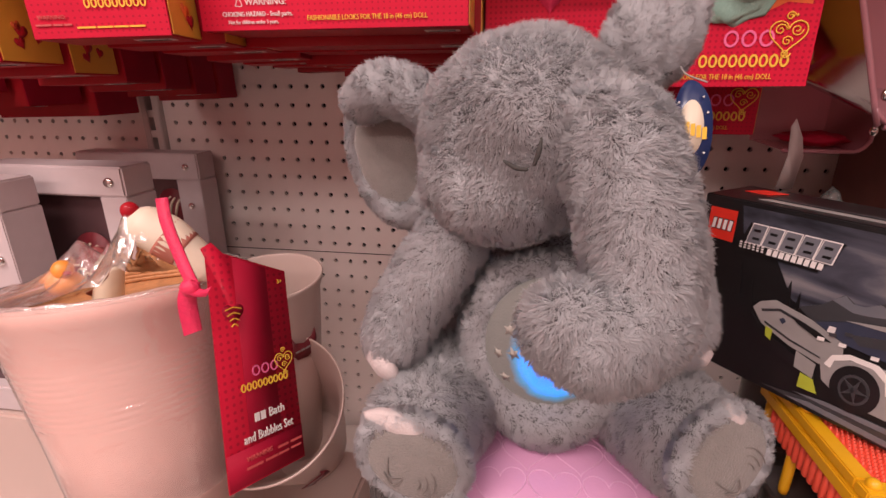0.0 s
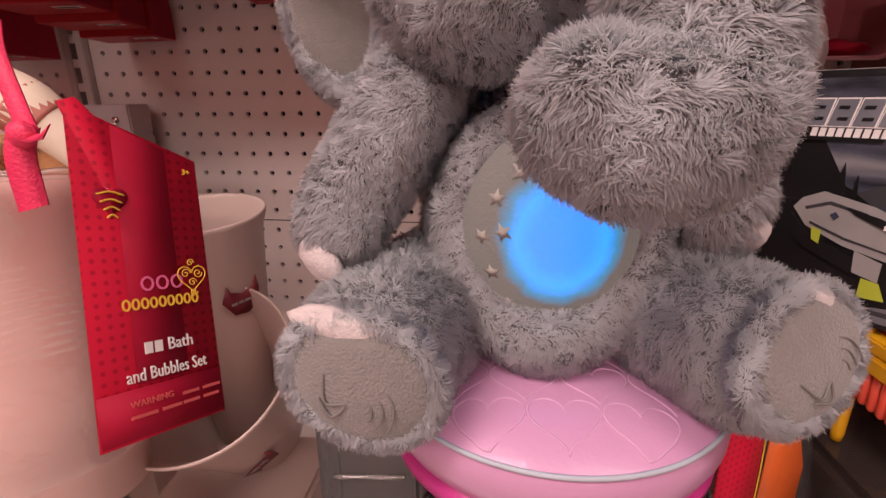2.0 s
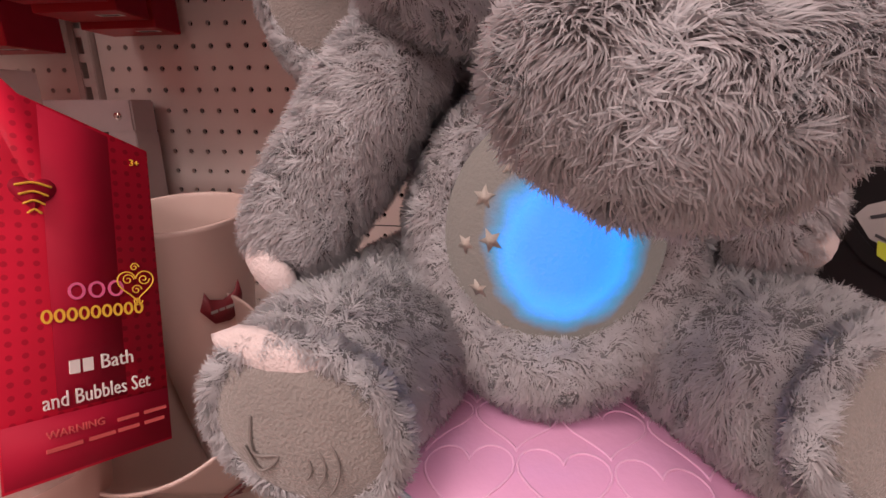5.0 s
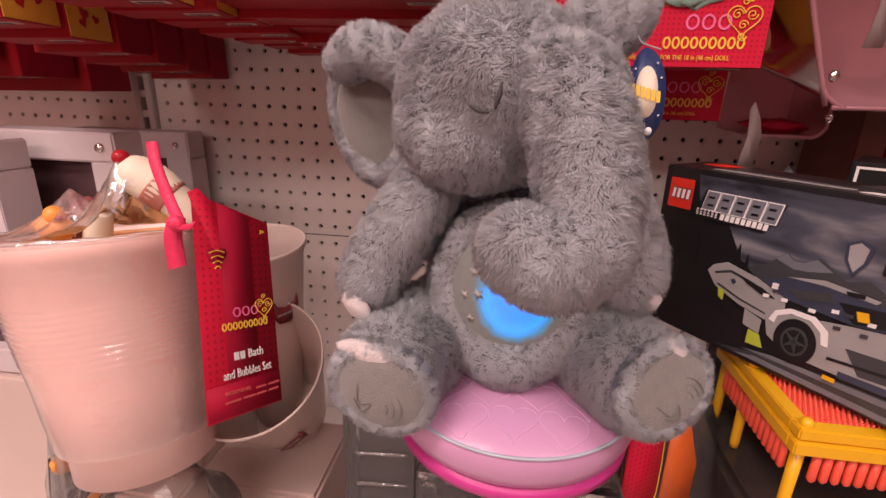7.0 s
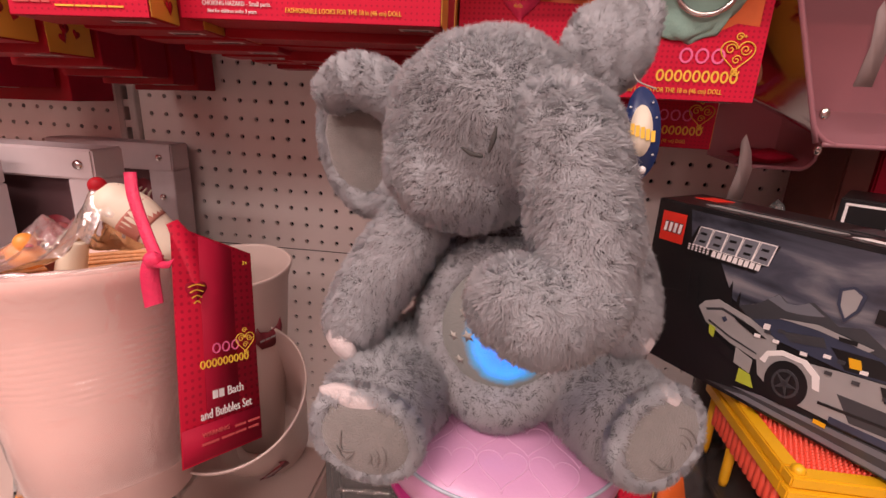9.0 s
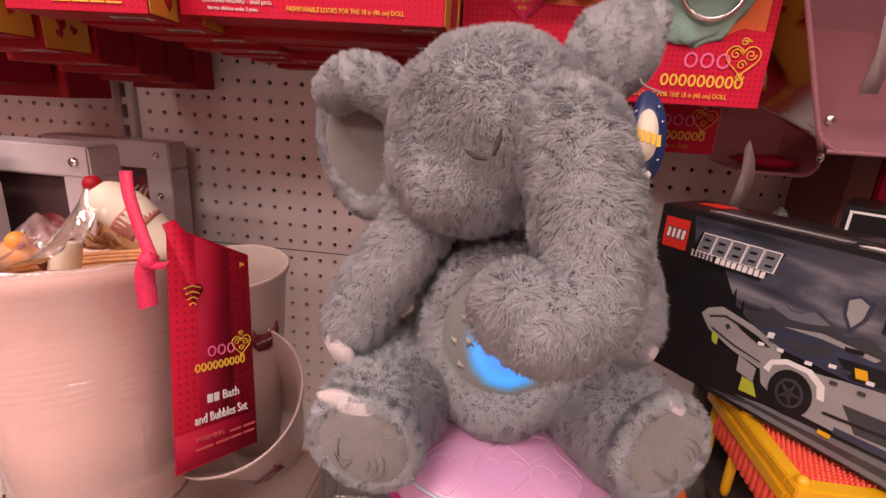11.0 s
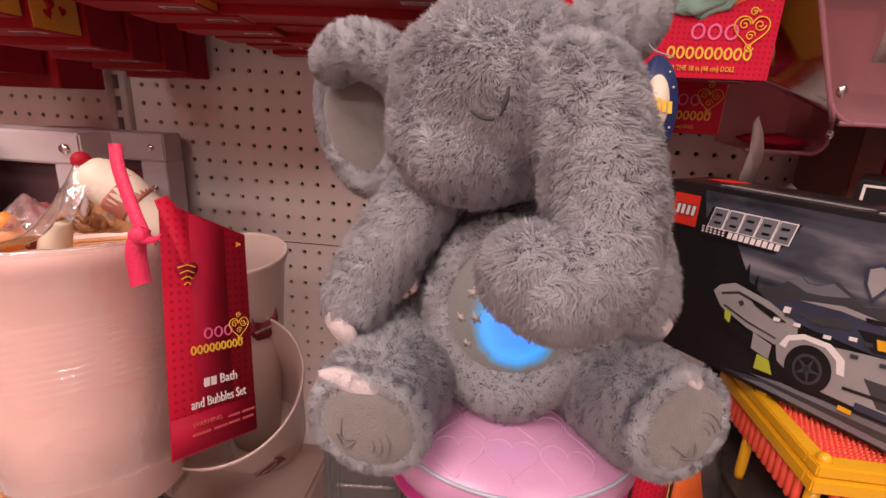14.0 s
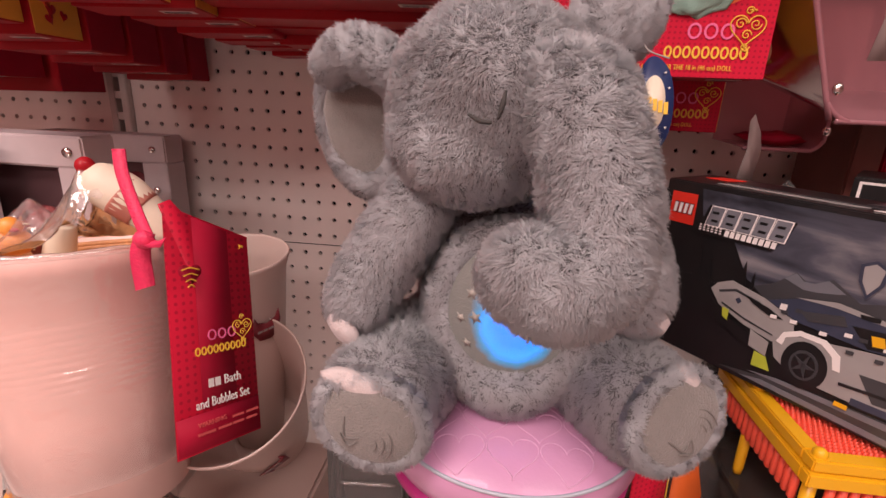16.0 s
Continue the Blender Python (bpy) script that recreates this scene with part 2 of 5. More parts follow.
def part(name, bm, mat, parent, label="", smooth=True, m=None):
    me = bpy.data.meshes.new(name)
    bm.to_mesh(me)
    bm.free()
    for k in (mat if isinstance(mat, (list, tuple)) else [mat]):
        me.materials.append(k)
    me.polygons.foreach_set("use_smooth", [smooth] * len(me.polygons))
    ob = new(name, me)
    if m is not None:
        ob.matrix_basis = m
    if parent is not None:
        ob.parent = parent
    return tagged(ob, label)


def solid(name, bm, mat, label, category, kind="", group="", smooth=True):
    """A thing or a piece of the setting that is one mesh."""
    return tagged(part(name, bm, mat, None, "", smooth), label, category, group, kind)


def box(bm, lo, hi, bevel=0.0, m=None):
    lo, hi = Vector(lo), Vector(hi)
    r = bmesh.ops.create_cube(bm, size=1.0)
    vs = r["verts"]
    for v in vs:
        v.co = Vector(((v.co.x + 0.5) * (hi.x - lo.x) + lo.x, (v.co.y + 0.5) * (hi.y - lo.y) + lo.y, (v.co.z + 0.5) * (hi.z - lo.z) + lo.z))
    if bevel:
        es = list({e for v in vs for e in v.link_edges})
        r = bmesh.ops.bevel(bm, geom=es, offset=bevel, segments=2, affect="EDGES")
        vs = list({v for f in r["faces"] for v in f.verts} | {v for v in vs if v.is_valid})
    if m is not None:
        bmesh.ops.transform(bm, matrix=m, verts=vs)
    return bm


def B(lo, hi, bevel=0.0, m=None):
    return box(bmesh.new(), lo, hi, bevel, m)


def ball(centre, radii, rot=(0, 0, 0), seg=32, rough=0.0, seed=0.0, bm=None):
    bm = bm or bmesh.new()
    r = bmesh.ops.create_uvsphere(bm, u_segments=seg, v_segments=seg * 2 // 3, radius=1.0)
    e = Euler([radians(a) for a in rot]).to_matrix()
    for v in r["verts"]:
        p = v.co.copy()
        k = 1 + rough * noise.noise(p * 2.1 + Vector((seed, seed * 1.7, 0))) + 0.4 * rough * noise.noise(p * 5 + Vector((seed, 0, 3)))
        v.co = Vector(centre) + e @ Vector((p.x * radii[0] * k, p.y * radii[1] * k, p.z * radii[2] * k))
    return bm


def smooth_path(pts, n):
    """Catmull-Rom through the points (each a tuple of any length)."""
    P = np.array(pts, float)
    P = np.vstack([2 * P[0] - P[1], P, 2 * P[-1] - P[-2]])
    out = []
    segs = len(P) - 3
    for i in range(n + 1):
        u = i / n * segs
        k = min(int(u), segs - 1)
        t = u - k
        a, b, c, d = P[k:k + 4]
        out.append(0.5 * (2 * b + (c - a) * t + (2 * a - 5 * b + 4 * c - d) * t * t + (3 * b - a - 3 * c + d) * t ** 3))
    return out


def tube(pts, n=24, seg=20, cap=6, rough=0.0, bm=None):
    """A round limb through points (x, y, z, radius) with domed ends."""
    bm = bm or bmesh.new()
    path = smooth_path(pts, n)
    C = [Vector(p[:3]) for p in path]
    R = [max(p[3], 1e-5) for p in path]
    rings = []
    d0, d1 = (C[1] - C[0]).normalized(), (C[-1] - C[-2]).normalized()
    if cap:
        pre = [(C[0] - d0 * R[0] * math.sin(a), R[0] * math.cos(a)) for a in [math.pi / 2 * (1 - i / cap) * 0.97 for i in range(cap)]]
        post = [(C[-1] + d1 * R[-1] * math.sin(a), R[-1] * math.cos(a)) for a in [math.pi / 2 * (i + 1) / cap * 0.97 for i in range(cap)]]
    else:
        pre, post = [], []
    line = pre + list(zip(C, R)) + post
    up = Vector((0.13, 0.2, 1.0))
    side = None
    for i, (c, r) in enumerate(line):
        t = (line[min(i + 1, len(line) - 1)][0] - line[max(i - 1, 0)][0]).normalized()
        if side is None:
            side = t.orthogonal().normalized()
        side = (side - t * side.dot(t)).normalized()
        other = t.cross(side)
        ring = []
        for j in range(seg):
            a = 2 * math.pi * j / seg
            dv = side * math.cos(a) + other * math.sin(a)
            k = 1 + rough * noise.noise((c + dv * r) * 45)
            ring.append(bm.verts.new(c + dv * r * k))
        rings.append(ring)
    for a, b in zip(rings, rings[1:]):
        for j in range(seg):
            bm.faces.new((a[j], a[(j + 1) % seg], b[(j + 1) % seg], b[j]))
    bm.faces.new(list(reversed(rings[0])))
    bm.faces.new(rings[-1])
    return bm


def lathe(profile, seg=48, bm=None, close=False):
    """Turned about z: profile of (radius, z)."""
    bm = bm or bmesh.new()
    rings = [[bm.verts.new((r * math.cos(2 * math.pi * j / seg), r * math.sin(2 * math.pi * j / seg), z)) for j in range(seg)] for r, z in profile]
    for a, b in zip(rings, rings[1:]):
        for j in range(seg):
            bm.faces.new((a[j], a[(j + 1) % seg], b[(j + 1) % seg], b[j]))
    if close:
        bm.faces.new(list(reversed(rings[0])))
        bm.faces.new(rings[-1])
    return bm


def plate(outline, thick, bm=None):
    """A flat shape in x and z, from y = 0 to y = thick."""
    bm = bm or bmesh.new()
    a = [bm.verts.new((x, 0, z)) for x, z in outline]
    b = [bm.verts.new((x, thick, z)) for x, z in outline]
    n = len(a)
    bm.faces.new(a)
    bm.faces.new(list(reversed(b)))
    for i in range(n):
        bm.faces.new((a[(i + 1) % n], a[i], b[i], b[(i + 1) % n]))
    bmesh.ops.recalc_face_normals(bm, faces=bm.faces)
    return bm


def heart(w, n=28):
    pts = []
    for i in range(n):
        a = 2 * math.pi * i / n
        pts.append((w / 32 * 16 * math.sin(a) ** 3, w / 32 * (13 * math.cos(a) - 5 * math.cos(2 * a) - 2 * math.cos(3 * a) - math.cos(4 * a))))
    return pts


def star(w, inner=0.45):
    return [((w if i % 2 == 0 else w * inner) * math.sin(math.pi * i / 5), (w if i % 2 == 0 else w * inner) * math.cos(math.pi * i / 5)) for i in range(10)]


def face_at(origin, right, up):
    """A pose whose x runs along right, whose z runs along up and whose -y looks out of the face."""
    x, z = Vector(right).normalized(), Vector(up)
    z = (z - x * z.dot(x)).normalized()
    y = z.cross(x)
    return Matrix(((x.x, y.x, z.x, origin[0]), (x.y, y.y, z.y, origin[1]), (x.z, y.z, z.z, origin[2]), (0, 0, 0, 1)))


def lettering(words, size, mat, parent, m, name="lettering", align="LEFT", thick=0.0003, shear=0.0, squeeze=1.0):
    """Words in the built-in font, lying on a face (x right, z up, looking along -y)."""
    cu = bpy.data.curves.new(name, "FONT")
    cu.body, cu.size, cu.align_x, cu.extrude, cu.shear, cu.resolution_u = words, size, align, thick, shear, 2
    tmp = bpy.data.objects.new(name, cu)
    me = bpy.data.meshes.new_from_object(tmp)
    bpy.data.objects.remove(tmp)
    me.transform(Matrix.Rotation(radians(90), 4, "X") @ Matrix.Diagonal((squeeze, 1, 1, 1)))
    me.materials.clear()
    me.materials.append(mat)
    me.name = name
    ob = new(name, me)
    ob.matrix_basis = m @ Matrix.Translation((0, -0.0006, 0))
    ob.parent = parent
    return ob


def bars(widths, height, gap, mat, parent, m, name="print_bar"):
    """A row of plain bars in place of writing that cannot be read."""
    bm = bmesh.new()
    x = 0.0
    for w in widths:
        box(bm, (x, -0.0007, 0), (x + w, -0.0001, height))
        x += w + gap
    ob = part(name, bm, mat, parent, "", False, m)
    return ob


def scroll_heart(w, mat, parent, m):
    """The printed heart of thin scrolls."""
    bm = bmesh.new()
    h = [(x, -0.0005, z, w * 0.022) for x, z in heart(w, 26)]
    tube(h + [h[0]], 40, 5, 0, 0, bm)
    for cx, cz, r, d in ((-0.22, 0.14, 0.17, 1), (0.22, 0.14, 0.17, -1), (0.0, -0.17, 0.15, 1), (0.02, -0.50, 0.14, -1), (-0.02, 0.5, 0.13, 1)):
        sp = [(w * (cx + r * (1 - i / 17) * math.cos(d * i * 0.62)), -0.0005, w * (cz + r * (1 - i / 17) * math.sin(d * i * 0.62)), w * 0.02) for i in range(15)]
        tube(sp, 26, 5, 0, 0, bm)
    return part("scroll_heart", bm, mat, parent, "", True, m)


def arc_mark(bm, cx, cz, rx, rz, a0, a1, w):
    """A flat printed stroke along part of an oval."""
    n = 14
    rows = []
    for i in range(n + 1):
        a = radians(a0 + (a1 - a0) * i / n)
        c, q = math.cos(a), math.sin(a)
        rows.append([bm.verts.new((cx + (rx + e) * c, y, cz + (rz + e) * q)) for e, y in ((-w, 0), (w, 0), (w, -0.0004), (-w, -0.0004))])
    for a, b in zip(rows, rows[1:]):
        for k in range(4):
            bm.faces.new((a[k], a[(k + 1) % 4], b[(k + 1) % 4], b[k]))
    bmesh.ops.recalc_face_normals(bm, faces=bm.faces)
    return bm


def brand_shapes(ob, m, s):
    """The printed brand as plain shapes: pink rounds, a yellow row of loops and a scroll heart."""
    for k in range(3):
        part("logo_shape", arc_mark(bmesh.new(), 0, 0, s * 0.090, s * 0.105, 0, 360, s * 0.017), PINK_INK, ob, m=m @ Matrix.Translation((s * (0.42 + 0.25 * k), -0.0004, s * 0.32)), smooth=False)
    for k in range(9):
        part("logo_shape", arc_mark(bmesh.new(), 0, 0, s * 0.050, s * 0.080, 0, 360, s * 0.016), YELLOW_INK, ob, m=m @ Matrix.Translation((s * (0.06 + 0.145 * k), -0.0004, 0)), smooth=False)
    scroll_heart(s * 0.52, YELLOW_INK, ob, m @ Matrix.Translation((s * 1.20, -0.0004, s * 0.36)))


def fur(bm, count, length, comb, seed, parent, name, label="", stand=0.75, width=0.00021, mats=None, bare=()):
    """One mesh: a soft body and its pile of fine tapered blades."""
    bmesh.ops.triangulate(bm, faces=bm.faces)
    bmesh.ops.recalc_face_normals(bm, faces=bm.faces)
    bm.normal_update()
    V = np.array([v.co for v in bm.verts])
    N = np.array([v.normal for v in bm.verts])
    bm.verts.index_update()
    T = np.array([[v.index for v in f.verts] for f in bm.faces])
    bm.free()
    rng = np.random.default_rng(seed)
    count = int(count * 3.1)
    a, b, c = V[T[:, 0]], V[T[:, 1]], V[T[:, 2]]
    area = np.linalg.norm(np.cross(b - a, c - a), axis=1)
    pick = rng.choice(len(T), count, p=area / area.sum())
    u, w = rng.random(count), rng.random(count)
    flip = u + w > 1
    u[flip], w[flip] = 1 - u[flip], 1 - w[flip]
    k = (1 - u - w)[:, None]
    P = a[pick] * k + b[pick] * u[:, None] + c[pick] * w[:, None]
    n = N[T[pick, 0]] * k + N[T[pick, 1]] * u[:, None] + N[T[pick, 2]] * w[:, None]
    n /= np.linalg.norm(n, axis=1)[:, None] + 1e-9
    for at, way, reach in bare:
        keep = ((P - np.array(at)) @ np.array(way)) < reach
        P, n = P[keep], n[keep]
    count = len(P)
    f1, f2 = 300.0, 900.0
    swirl = np.stack([np.sin(P[:, 1] * f1 + 1.3 * np.sin(P[:, 2] * f1 * 0.7)), np.sin(P[:, 2] * f1 * 0.9 + 2 + np.sin(P[:, 0] * f1)), np.sin(P[:, 0] * f1 * 1.1 + 4 + np.sin(P[:, 1] * f2 * 0.5))], 1)
    tuft = np.stack([np.sin(P[:, 2] * f2 + 3 * np.sin(P[:, 1] * f1)), np.sin(P[:, 0] * f2 + 1), np.sin(P[:, 1] * f2 + 2.5 * np.sin(P[:, 0] * f1))], 1)
    d = 1.0 * np.array(comb) + 0.50 * swirl + 0.72 * tuft + 0.34 * rng.normal(size=(count, 3))
    d -= n * (d * n).sum(1)[:, None]
    d /= np.linalg.norm(d, axis=1)[:, None] + 1e-9
    patch = 0.5 + 0.5 * np.sin(P[:, 0] * 620 + 2 * np.sin(P[:, 2] * 310)) * np.sin(P[:, 2] * 680 + 1.5 * np.sin(P[:, 1] * 370))
    L = length * 0.68 * (0.65 + 0.5 * rng.random(count))[:, None]
    lift = (stand * (0.50 + 0.50 * patch + 0.5 * rng.random(count)))[:, None]
    side = np.cross(n, d) * (width * (0.7 + 0.6 * rng.random(count)))[:, None]
    mid = P + L * (0.48 * d + lift * 0.62 * n)
    tip = P + L * (1.0 * d * np.sqrt(np.clip(1 - 0.5 * lift ** 2, 0.2, 1)) + lift * 0.85 * n)
    blades = np.stack([P - side - n * 0.0006, P + side - n * 0.0006, mid + side * 0.8, mid - side * 0.8, tip], 1).reshape(-1, 3)
    nn = n * 0.85 + d * 0.16 + 0.12 * rng.normal(size=(count, 3))
    nn /= np.linalg.norm(nn, axis=1)[:, None]
    base = len(V) + 5 * np.arange(count)
    quads = np.stack([base + 3, base + 2, base + 1, base], 1)
    tris = np.stack([base + 4, base + 2, base + 3], 1)
    loops = np.concatenate([T.ravel(), quads.ravel(), tris.ravel()])
    totals = np.concatenate([np.full(len(T), 3), np.full(count, 4), np.full(count, 3)])
    starts = np.concatenate([[0], np.cumsum(totals)[:-1]])
    me = bpy.data.meshes.new(name)
    me.vertices.add(len(V) + 5 * count)
    me.vertices.foreach_set("co", np.vstack([V, blades]).ravel())
    me.loops.add(len(loops))
    me.loops.foreach_set("vertex_index", loops)
    me.polygons.add(len(totals))
    me.polygons.foreach_set("loop_start", starts)
    me.polygons.foreach_set("material_index", np.concatenate([np.zeros(len(T)), np.ones(2 * count)]).astype(int))
    for mt in mats or (UNDER, FUR):
        me.materials.append(mt)
    me.update(calc_edges=True)
    me.polygons.foreach_set("use_smooth", [True] * len(totals))
    me.normals_split_custom_set_from_vertices(np.vstack([N, np.repeat(nn, 5, axis=0)]))
    ob = new(name, me)
    ob.parent = parent
    return tagged(ob, label)


# ---- the setting ----
def pegboard(name, x0, x1, z0, z1, first_x, first_z, y=0.892, px=0.0251, pz=0.0273, r=0.0035):
    """Enamelled board with round holes right through it; each hole has its own rim and depth."""
    bm = bmesh.new()
    seg = 8
    cols = [first_x + px * i for i in range(-80, 120) if x0 + px / 2 < first_x + px * i < x1 - px / 2]
    rows = [first_z + pz * i for i in range(-80, 80) if z0 + pz / 2 < first_z + pz * i < z1 - pz / 2]
    for cx in cols:
        for cz in rows:
            sq = [bm.verts.new((cx + px / 2 * sx, y, cz + pz / 2 * sz)) for sx, sz in ((1, 0), (1, 1), (0, 1), (-1, 1), (-1, 0), (-1, -1), (0, -1), (1, -1))]
            ci = [bm.verts.new((cx + r * math.cos(math.pi / 4 * k), y, cz + r * math.sin(math.pi / 4 * k))) for k in range(seg)]
            bk = [bm.verts.new((v.co.x, y + 0.006, v.co.z)) for v in ci]
            for k in range(seg):
                n = (k + 1) % seg
                bm.faces.new((sq[n], sq[k], ci[k], ci[n]))
                bm.faces.new((ci[n], ci[k], bk[k], bk[n]))
    xa, xb, za, zb = cols[0] - px / 2, cols[-1] + px / 2, rows[0] - pz / 2, rows[-1] + pz / 2
    for lo, hi in (((x0, za), (xa, zb)), ((xb, za), (x1, zb)), ((x0, z0), (x1, za)), ((x0, zb), (x1, z1))):
        bm.faces.new([bm.verts.new(p) for p in ((lo[0], y, lo[1]), (hi[0], y, lo[1]), (hi[0], y, hi[1]), (lo[0], y, hi[1]))])
    return solid(name, bm, BOARD, "off-white enamelled pegboard back panel with rows of holes", "pegboard", "structure", smooth=False)


X0, Z0 = -0.560, 1.693
pegboard("wall_pegboard_upper", -0.578, 0.452, 1.4330, 1.80, X0, Z0)
pegboard("wall_pegboard_lower", -0.578, 0.452, 1.085, 1.4315, X0, 1.4175)
pegboard("wall_pegboard_side", -1.30, -0.612, 1.085, 1.80, X0 - 0.006, Z0, y=0.897)
# Solid sheet that paints the dark seen through the holes.
solid("wall_backing", B((-2.4, 0.925, 0.0), (2.4, 0.975, 3.1)), HOLE_SHADE, "near-black sheet standing for the shade behind the pegboard holes", "wall", "structure", smooth=False)


def upright(name, x):
    """Slotted steel post: two flanges and a slotted web."""
    bm = bmesh.new()
    box(bm, (x - 0.016, 0.882, 0.0), (x - 0.0045, 0.905, 2.3), 0.0012)
    box(bm, (x + 0.0045, 0.882, 0.0), (x + 0.016, 0.905, 2.3), 0.0012)
    z = 1.08
    while z < 1.85:
        box(bm, (x - 0.0047, 0.8835, z), (x + 0.0047, 0.904, z + 0.011))
        z += 0.0315
    return solid(name, bm, STEEL, "slotted off-white steel shelf upright", "shelf upright", "structure", smooth=False)


upright("trim_upright_1", -0.595)
upright("trim_upright_2", 0.470)
solid("wall_side_panel", B((0.486, 0.80, 1.0), (1.6, 0.90, 2.0)), WOODY, "dark brown panel beyond the pegboard", "wall", "structure", smooth=False)

solid("shelf_deck", B((-1.3, 0.30, 1.068), (1.3, 0.88, 1.100), 0.004), SHELF, "off-white steel shelf deck under the toys", "shelf", "structure", smooth=False)
solid("shelf_base", B((-1.3, 0.42, 0.0), (1.3, 0.88, 1.060), 0.004), SHELF, "plain lower part of the shelving unit", "shelf", "structure", smooth=False)
solid("floor", B((-4, -3.2, -0.05), (4, 1.0, 0.0)), FLOOR, "grey vinyl store floor", "floor", "structure", smooth=False)
solid("ceiling", B((-4, -3.2, 3.2), (4, 1.0, 3.25)), CEIL, "plain white store ceiling", "ceiling", "structure", smooth=False)
solid("wall_aisle", B((-4, -3.25, 0), (4, -3.15, 3.2)), FAR_WALL, "plain wall across the aisle", "wall", "structure", smooth=False)
solid("wall_west", B((-4.05, -3.2, 0), (-3.95, 1.0, 3.2)), FAR_WALL, "plain wall closing the aisle", "wall", "structure", smooth=False)
solid("wall_east", B((3.95, -3.2, 0), (4.05, 1.0, 3.2)), FAR_WALL, "plain wall closing the aisle", "wall", "structure", smooth=False)
solid("wall_north", B((-4, 0.98, 0), (4, 1.0, 3.2)), FAR_WALL, "plain wall behind the shelving", "wall", "structure", smooth=False)


# ---- the plush elephant ----
def limb(pts, **kw):
    return tube(pts, 28, 26, 8, **kw)


elephant = thing("plush_elephant", "grey plush elephant with glowing blue belly sitting on a stool", "plush toy", (0, 0, 0))
DOWN = (0, -0.35, -1.0)
body = fur(ball((0.008, 0.494, 1.547), (0.063, 0.058, 0.068), rough=0.05), 26000, 0.0085, DOWN, 1, elephant, "body")
fur(tube([(0.008 + 0.042 * math.sin(a), 0.438 + 0.010 * abs(math.sin(a)) + 0.006 * math.cos(a), 1.545 + 0.049 * math.cos(a), 0.0090 + 0.0038 * (1 - math.cos(a))) for a in [2 * math.pi * i / 16 for i in range(17)]], 48, 14, 0), 20000, 0.0066, (0, -0.5, -0.2), 2, elephant, "belly_rim", "soft furry roll round the belly patch")
bm = ball((0, 0, 0), (0.0385, 0.0205, 0.0465), seg=40)
patch = part("belly_patch", bm, GLOW, elephant, "round velour belly patch lit blue from inside", m=pose(0.008, 0.4375, 1.545, 6))
for i, (sx, sz, sw) in enumerate(((-0.62, 0.42, 0.0042), (-0.36, 0.66, 0.0052), (-0.78, 0.05, 0.0038), (-0.55, 0.12, 0.0044), (-0.66, -0.30, 0.0040), (-0.46, -0.64, 0.0040), (-0.10, -0.84, 0.0036), (0.28, -0.80, 0.0036), (0.62, 0.55, 0.0036), (0.18, 0.86, 0.0036))):
    y = -0.0205 * math.sqrt(max(0.02, 1 - sx * sx - sz * sz)) - 0.0004
    part("star", plate([(x * math.cos(i) - z * math.sin(i), x * math.sin(i) + z * math.cos(i)) for x, z in star(sw)], 0.0004), STAR, patch, "small embroidered star" if i == 0 else "", m=pose(sx * 0.038, y, sz * 0.046, -40 * sz, 0, 40 * sx))

head = fur(ball((-0.010, 0.474, 1.666), (0.063, 0.066, 0.058), (0, 6, 0), 40, 0.06, 2.0), 30000, 0.0085, (0.1, -0.25, -0.9), 3, elephant, "head")
fur(ball((-0.028, 0.442, 1.641), (0.041, 0.031, 0.031), (0, 20, 0), 28, 0.06, 5.0), 9000, 0.008, (-0.2, -0.3, -0.8), 4, elephant, "cheek")
fur(limb([(0.018, 0.441, 1.680, 0.022), (0.030, 0.418, 1.667, 0.0265), (0.0375, 0.400, 1.642, 0.0258), (0.0415, 0.386, 1.617, 0.0243), (0.0375, 0.375, 1.597, 0.0236), (0.024, 0.366, 1.592, 0.0225), (0.0105, 0.366, 1.596, 0.0207)], rough=0.08), 30000, 0.0085, (0.1, -0.2, -0.9), 5, elephant, "trunk")
fur(limb([(-0.001, 0.4255, 1.676, 0.0070), (0.016, 0.4135, 1.6835, 0.0095), (0.036, 0.4125, 1.6825, 0.0092), (0.0500, 0.4230, 1.674, 0.0070)], rough=0.08), 7000, 0.0085, (0.05, -0.2, -0.6), 14, elephant, "brow", "furry fold over the trunk")
# Closed eye: its stitches, with the crease's shade put into the dark colour.
for pts in ([(-0.022, 0.4040, 1.6605, 0.0006), (-0.0165, 0.4005, 1.6580, 0.0012), (-0.0115, 0.3990, 1.6575, 0.0009)], [(-0.0080, 0.3985, 1.6600, 0.0008), (-0.0064, 0.3980, 1.6655, 0.0013), (-0.0055, 0.3985, 1.6715, 0.0006)],):
    part("eyelid_line", tube(pts, 14, 8, 3), THREAD, head, "dark thread for a closed eye's stitches and shaded crease")

ear = fur(tube([(-0.101 + 0.029 * math.sin(a) - 0.006 * math.cos(a), 0.508 - 0.010 * math.sin(a), 1.650 + 0.045 * math.cos(a), 0.0074 - 0.001 * math.cos(a)) for a in [2 * math.pi * i / 16 for i in range(17)]], 48, 16, 0), 15000, 0.0075, (-0.2, -0.3, -0.5), 6, elephant, "ear", "floppy ear turned forward to show its smooth grey lining")
part("ear_lining", ball((-0.101, 0.508, 1.650), (0.029, 0.007, 0.044), (0, -6, 0), 24, 0.1, 1.0), VELOUR, ear, "smooth grey velour lining")
